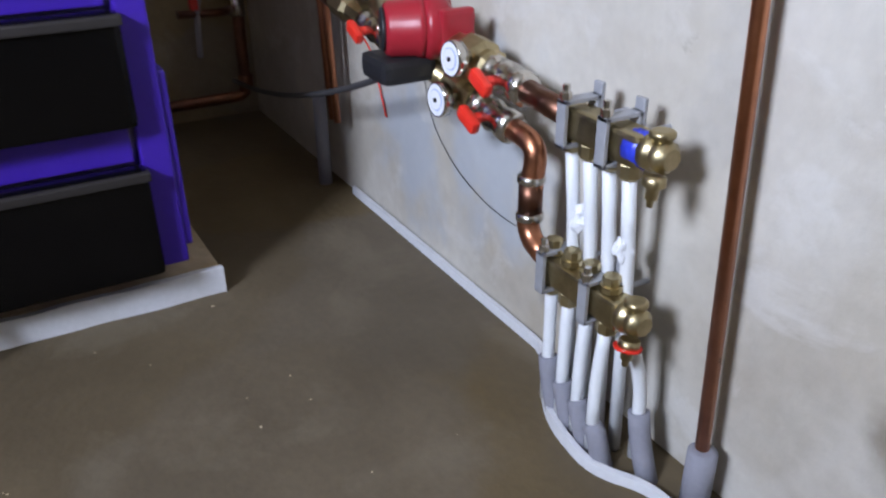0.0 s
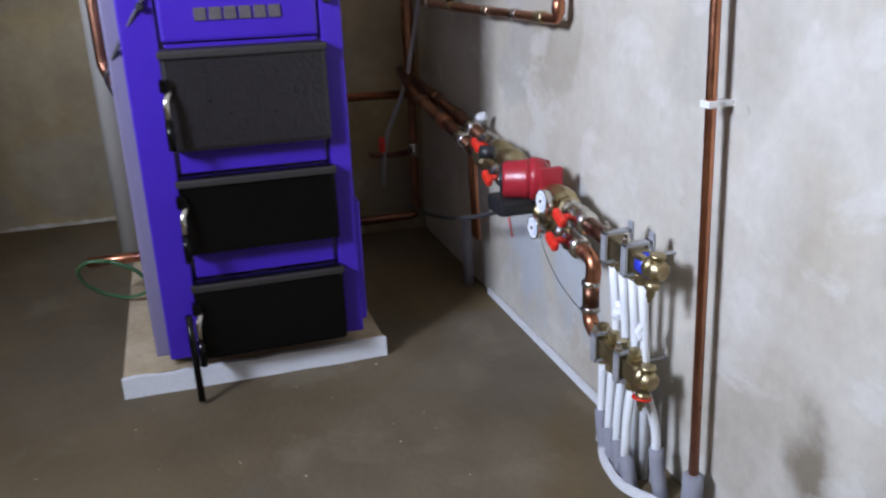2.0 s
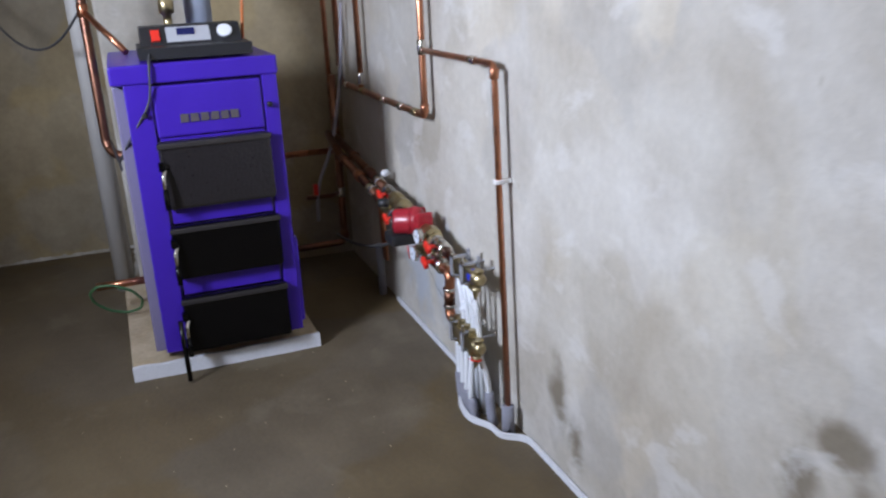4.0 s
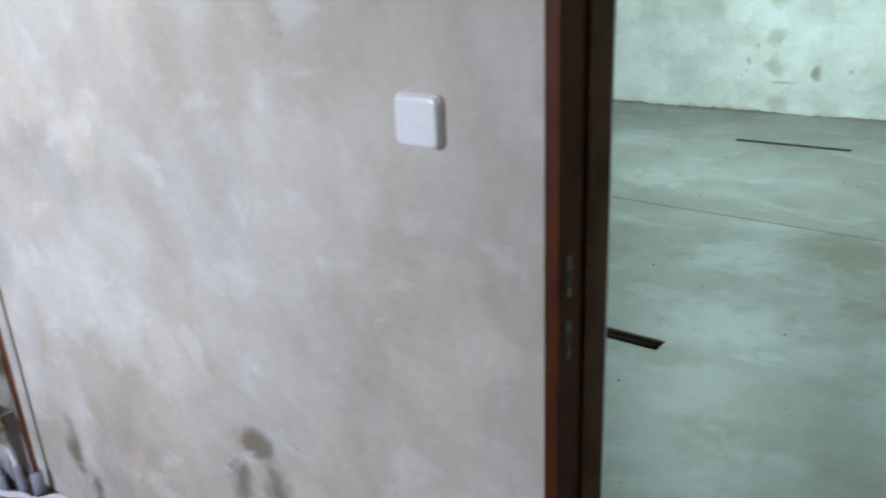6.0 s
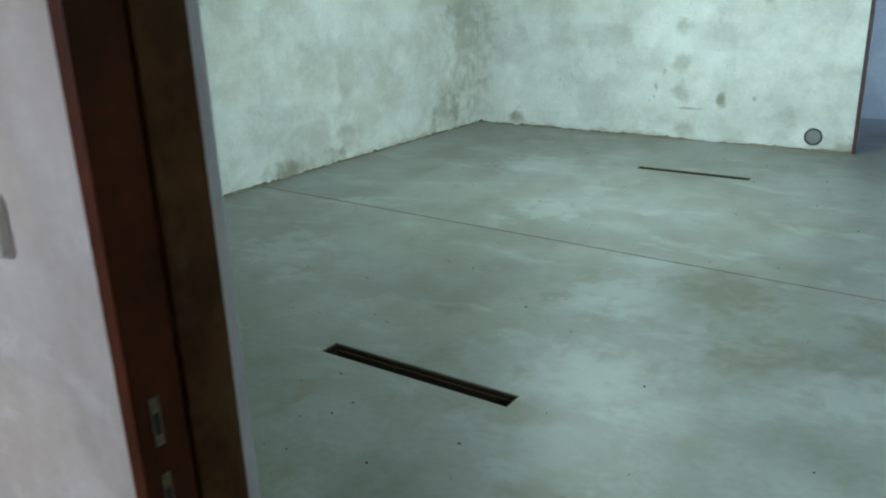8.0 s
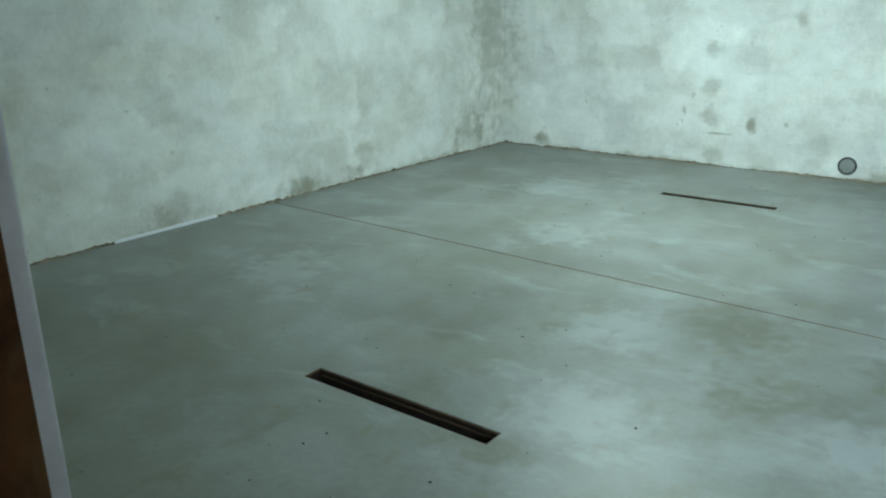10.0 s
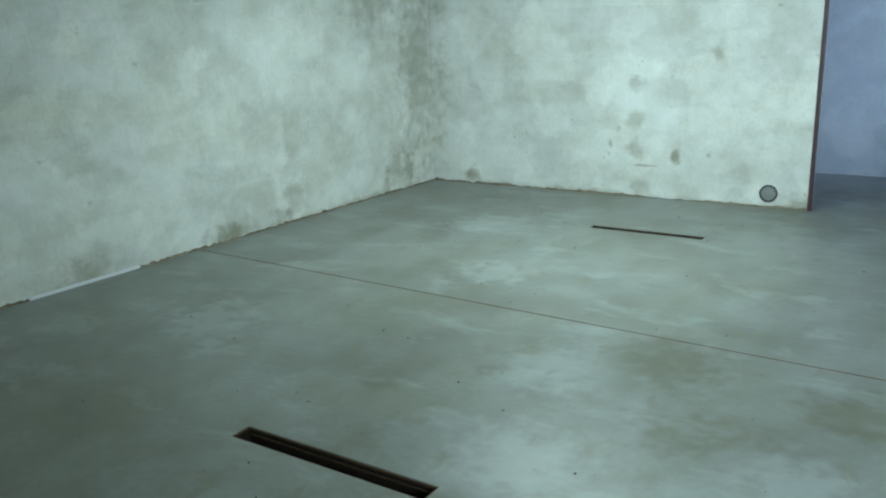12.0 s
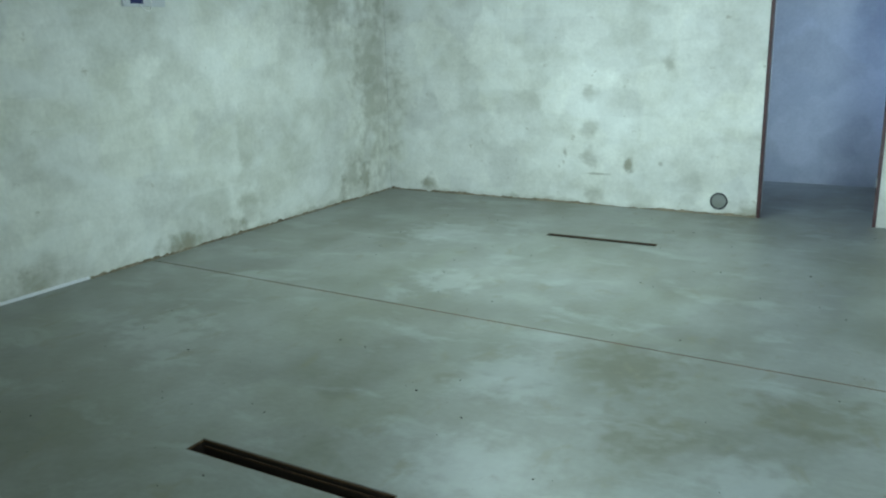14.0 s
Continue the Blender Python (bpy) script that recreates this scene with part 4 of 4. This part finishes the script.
# grit on the hall floor
bm = bmesh.new()
rng = random.Random(7)
for i in range(150):
    x, y = rng.uniform(-3.2, 2.2), rng.uniform(1.0, 7.2)
    if dn[0] - 0.05 < x < dn[1] + 0.05 and dn[2] - 0.05 < y < dn[3] + 0.05 or df[0] - 0.05 < x < df[1] + 0.05 and df[2] - 0.05 < y < df[3] + 0.05:
        continue
    q = rng.uniform(0.002, 0.006)
    bmesh.ops.create_icosphere(bm, subdivisions=1, radius=q, matrix=Matrix.LocRotScale((x, y, q * 0.3), Euler((0, 0, rng.uniform(0, 3))), (rng.uniform(0.7, 1.6), 1, 0.6)))
tagged(part("floor_grit", bm, soot), "small dark crumbs scattered on the cement floor", "grit", kind="stuff")

# crumbs on the boiler room floor
bm = bmesh.new()
for i in range(45):
    x, y = rng.uniform(-2.8, -1.2), rng.uniform(-1.3, -0.2)
    q = rng.uniform(0.001, 0.0025)
    bmesh.ops.create_icosphere(bm, subdivisions=1, radius=q, matrix=Matrix.LocRotScale((x, y, q * 0.3), Euler((0, 0, rng.uniform(0, 3))), (rng.uniform(0.7, 1.6), 1, 0.6)))
tagged(part("cement_crumbs", bm, slab_concrete), "small pale crumbs scattered on the dark floor", "crumbs", kind="stuff")

# bits on the wall above the pipes
for a, b in (((-3.62, -0.10, 1.53), (-3.17, -0.10, 1.39)), ((-3.12, -0.10, 1.51), (-2.78, -0.10, 1.39))):
    t = thing("tube_offcut", "pale bluish plastic tube hung slanting on the wall pipes", "tube", "slanting tube offcuts")
    part("tube", T([a, b], 0.013), pex, t)
    part("end_ring", L(b, Vector(b) - Vector(a), [(0, 0.015), (0.012, 0.015)], seg=12), panel_grey, t)
t = thing("cable_loop", "thin dark cable looped round the wall pipes", "cable")
part("cord", T([(-3.34, -0.08, 1.36), (-3.25, -0.09, 1.31), (-3.10, -0.10, 1.295), (-2.95, -0.10, 1.33), (-2.86, -0.10, 1.40), (-2.84, -0.08, 1.50)], 0.005, 0.07, 8), cable_mat, t)
t = thing("thin_wire", "thin dark wire lying against the plastered wall", "wire")
part("wire", T([(-2.78, -0.003, 0.38), (-2.75, -0.004, 0.30), (-2.66, -0.004, 0.235), (-2.55, -0.004, 0.205), (-2.46, -0.004, 0.20), (-2.40, -0.03, 0.23)], 0.0008, 0.06, 6), cable_mat, t)
t = thing("red_string", "thin red string hanging down the plastered wall", "string")
part("string", T([(-3.03, -0.05, 0.47), (-3.005, -0.008, 0.386), (-2.985, -0.006, 0.32), (-2.954, -0.006, 0.255)], 0.0022, 0.03, 6), red, t)
# strips of clear tape on the heating tubes
for x, z, a in ((-2.19, 0.345, 0.5), (-2.105, 0.335, -0.6)):
    t = thing("tape_strip", "crumpled strip of clear tape round a heating tube", "tape", "tape strips")
    bm = bmesh.new()
    bmesh.ops.create_icosphere(bm, subdivisions=3, radius=0.013, matrix=Matrix.Translation((x, -0.078, z)))
    for v in bm.verts:
        d = v.co - Vector((x, -0.078, z))
        v.co += d * (0.9 * noise.noise(v.co * 90.0) - 0.15) + Vector((0, 0, d.z * 0.6))
    part("film", bm, dial, t)


def mortar_edge(a, b, side):
    """A crumbly line of mortar where the hall floor meets a wall."""
    a, b, side = Vector(a), Vector(b), Vector(side)
    bm = bmesh.new()
    rows = []
    n = int((b - a).length / 0.014)
    for i in range(n + 1):
        p = a.lerp(b, i / n)
        h = max(0.002, 0.018 + 0.014 * noise.noise(p * 2.3) + 0.016 * noise.noise(p * 17.0) + 0.012 * noise.noise(p * 41.0))
        w = max(0.003, 0.014 + 0.010 * noise.noise(p * 3.1 + Vector((5, 0, 0))) + 0.012 * noise.noise(p * 23.0))
        rows.append([bm.verts.new(v) for v in (p - side * 0.01 - Vector((0, 0, 0.01)), p + side * w - Vector((0, 0, 0.004)), p + side * w * 0.5 + Vector((0, 0, h * 0.6)), p - side * 0.004 + Vector((0, 0, h)))])
    for u, v in zip(rows, rows[1:]):
        for k in range(3):
            bm.faces.new((u[k], u[k + 1], v[k + 1], v[k]))
    return bm


edge_dirt = material("crumbly_mortar", (0.30, 0.25, 0.18), 0.9, 0, 0.35, 60, 0.8, (0.08, 0.06, 0.035), 5)
fixed(part("mortar_edge_west", mortar_edge((-4.352, 3.63, 0), (-4.247, 7.61, 0), (1, 0, 0)), edge_dirt), "crumbly mortar line along the wall foot", "trim")
fixed(part("mortar_edge_west_near", mortar_edge((-4.432, 0.8, 0), (-4.380, 2.74, 0), (1, 0, 0)), edge_dirt), "crumbly mortar line along the wall foot", "trim")
fixed(part("mortar_edge_north", mortar_edge((-4.24, 7.627, 0), (-0.24, 7.627, 0), (0, -1, 0)), edge_dirt), "crumbly mortar line along the wall foot", "trim")
pale_mortar = material("pale_lime_mortar", (0.62, 0.60, 0.55), 0.9, 0, 0.3, 60, 0.8, (0.38, 0.34, 0.27), 6)
fixed(part("mortar_edge_boiler_room", mortar_edge((-4.565, -2.38, 0), (-4.565, -1.07, 0), (1, 0, 0)), pale_mortar), "pale crumbly mortar along the wall foot", "trim")
fixed(part("mortar_edge_jog", mortar_edge((-4.55, -1.065, 0), (-3.93, -1.065, 0), (0, -1, 0)), pale_mortar), "pale crumbly mortar along the wall foot", "trim")
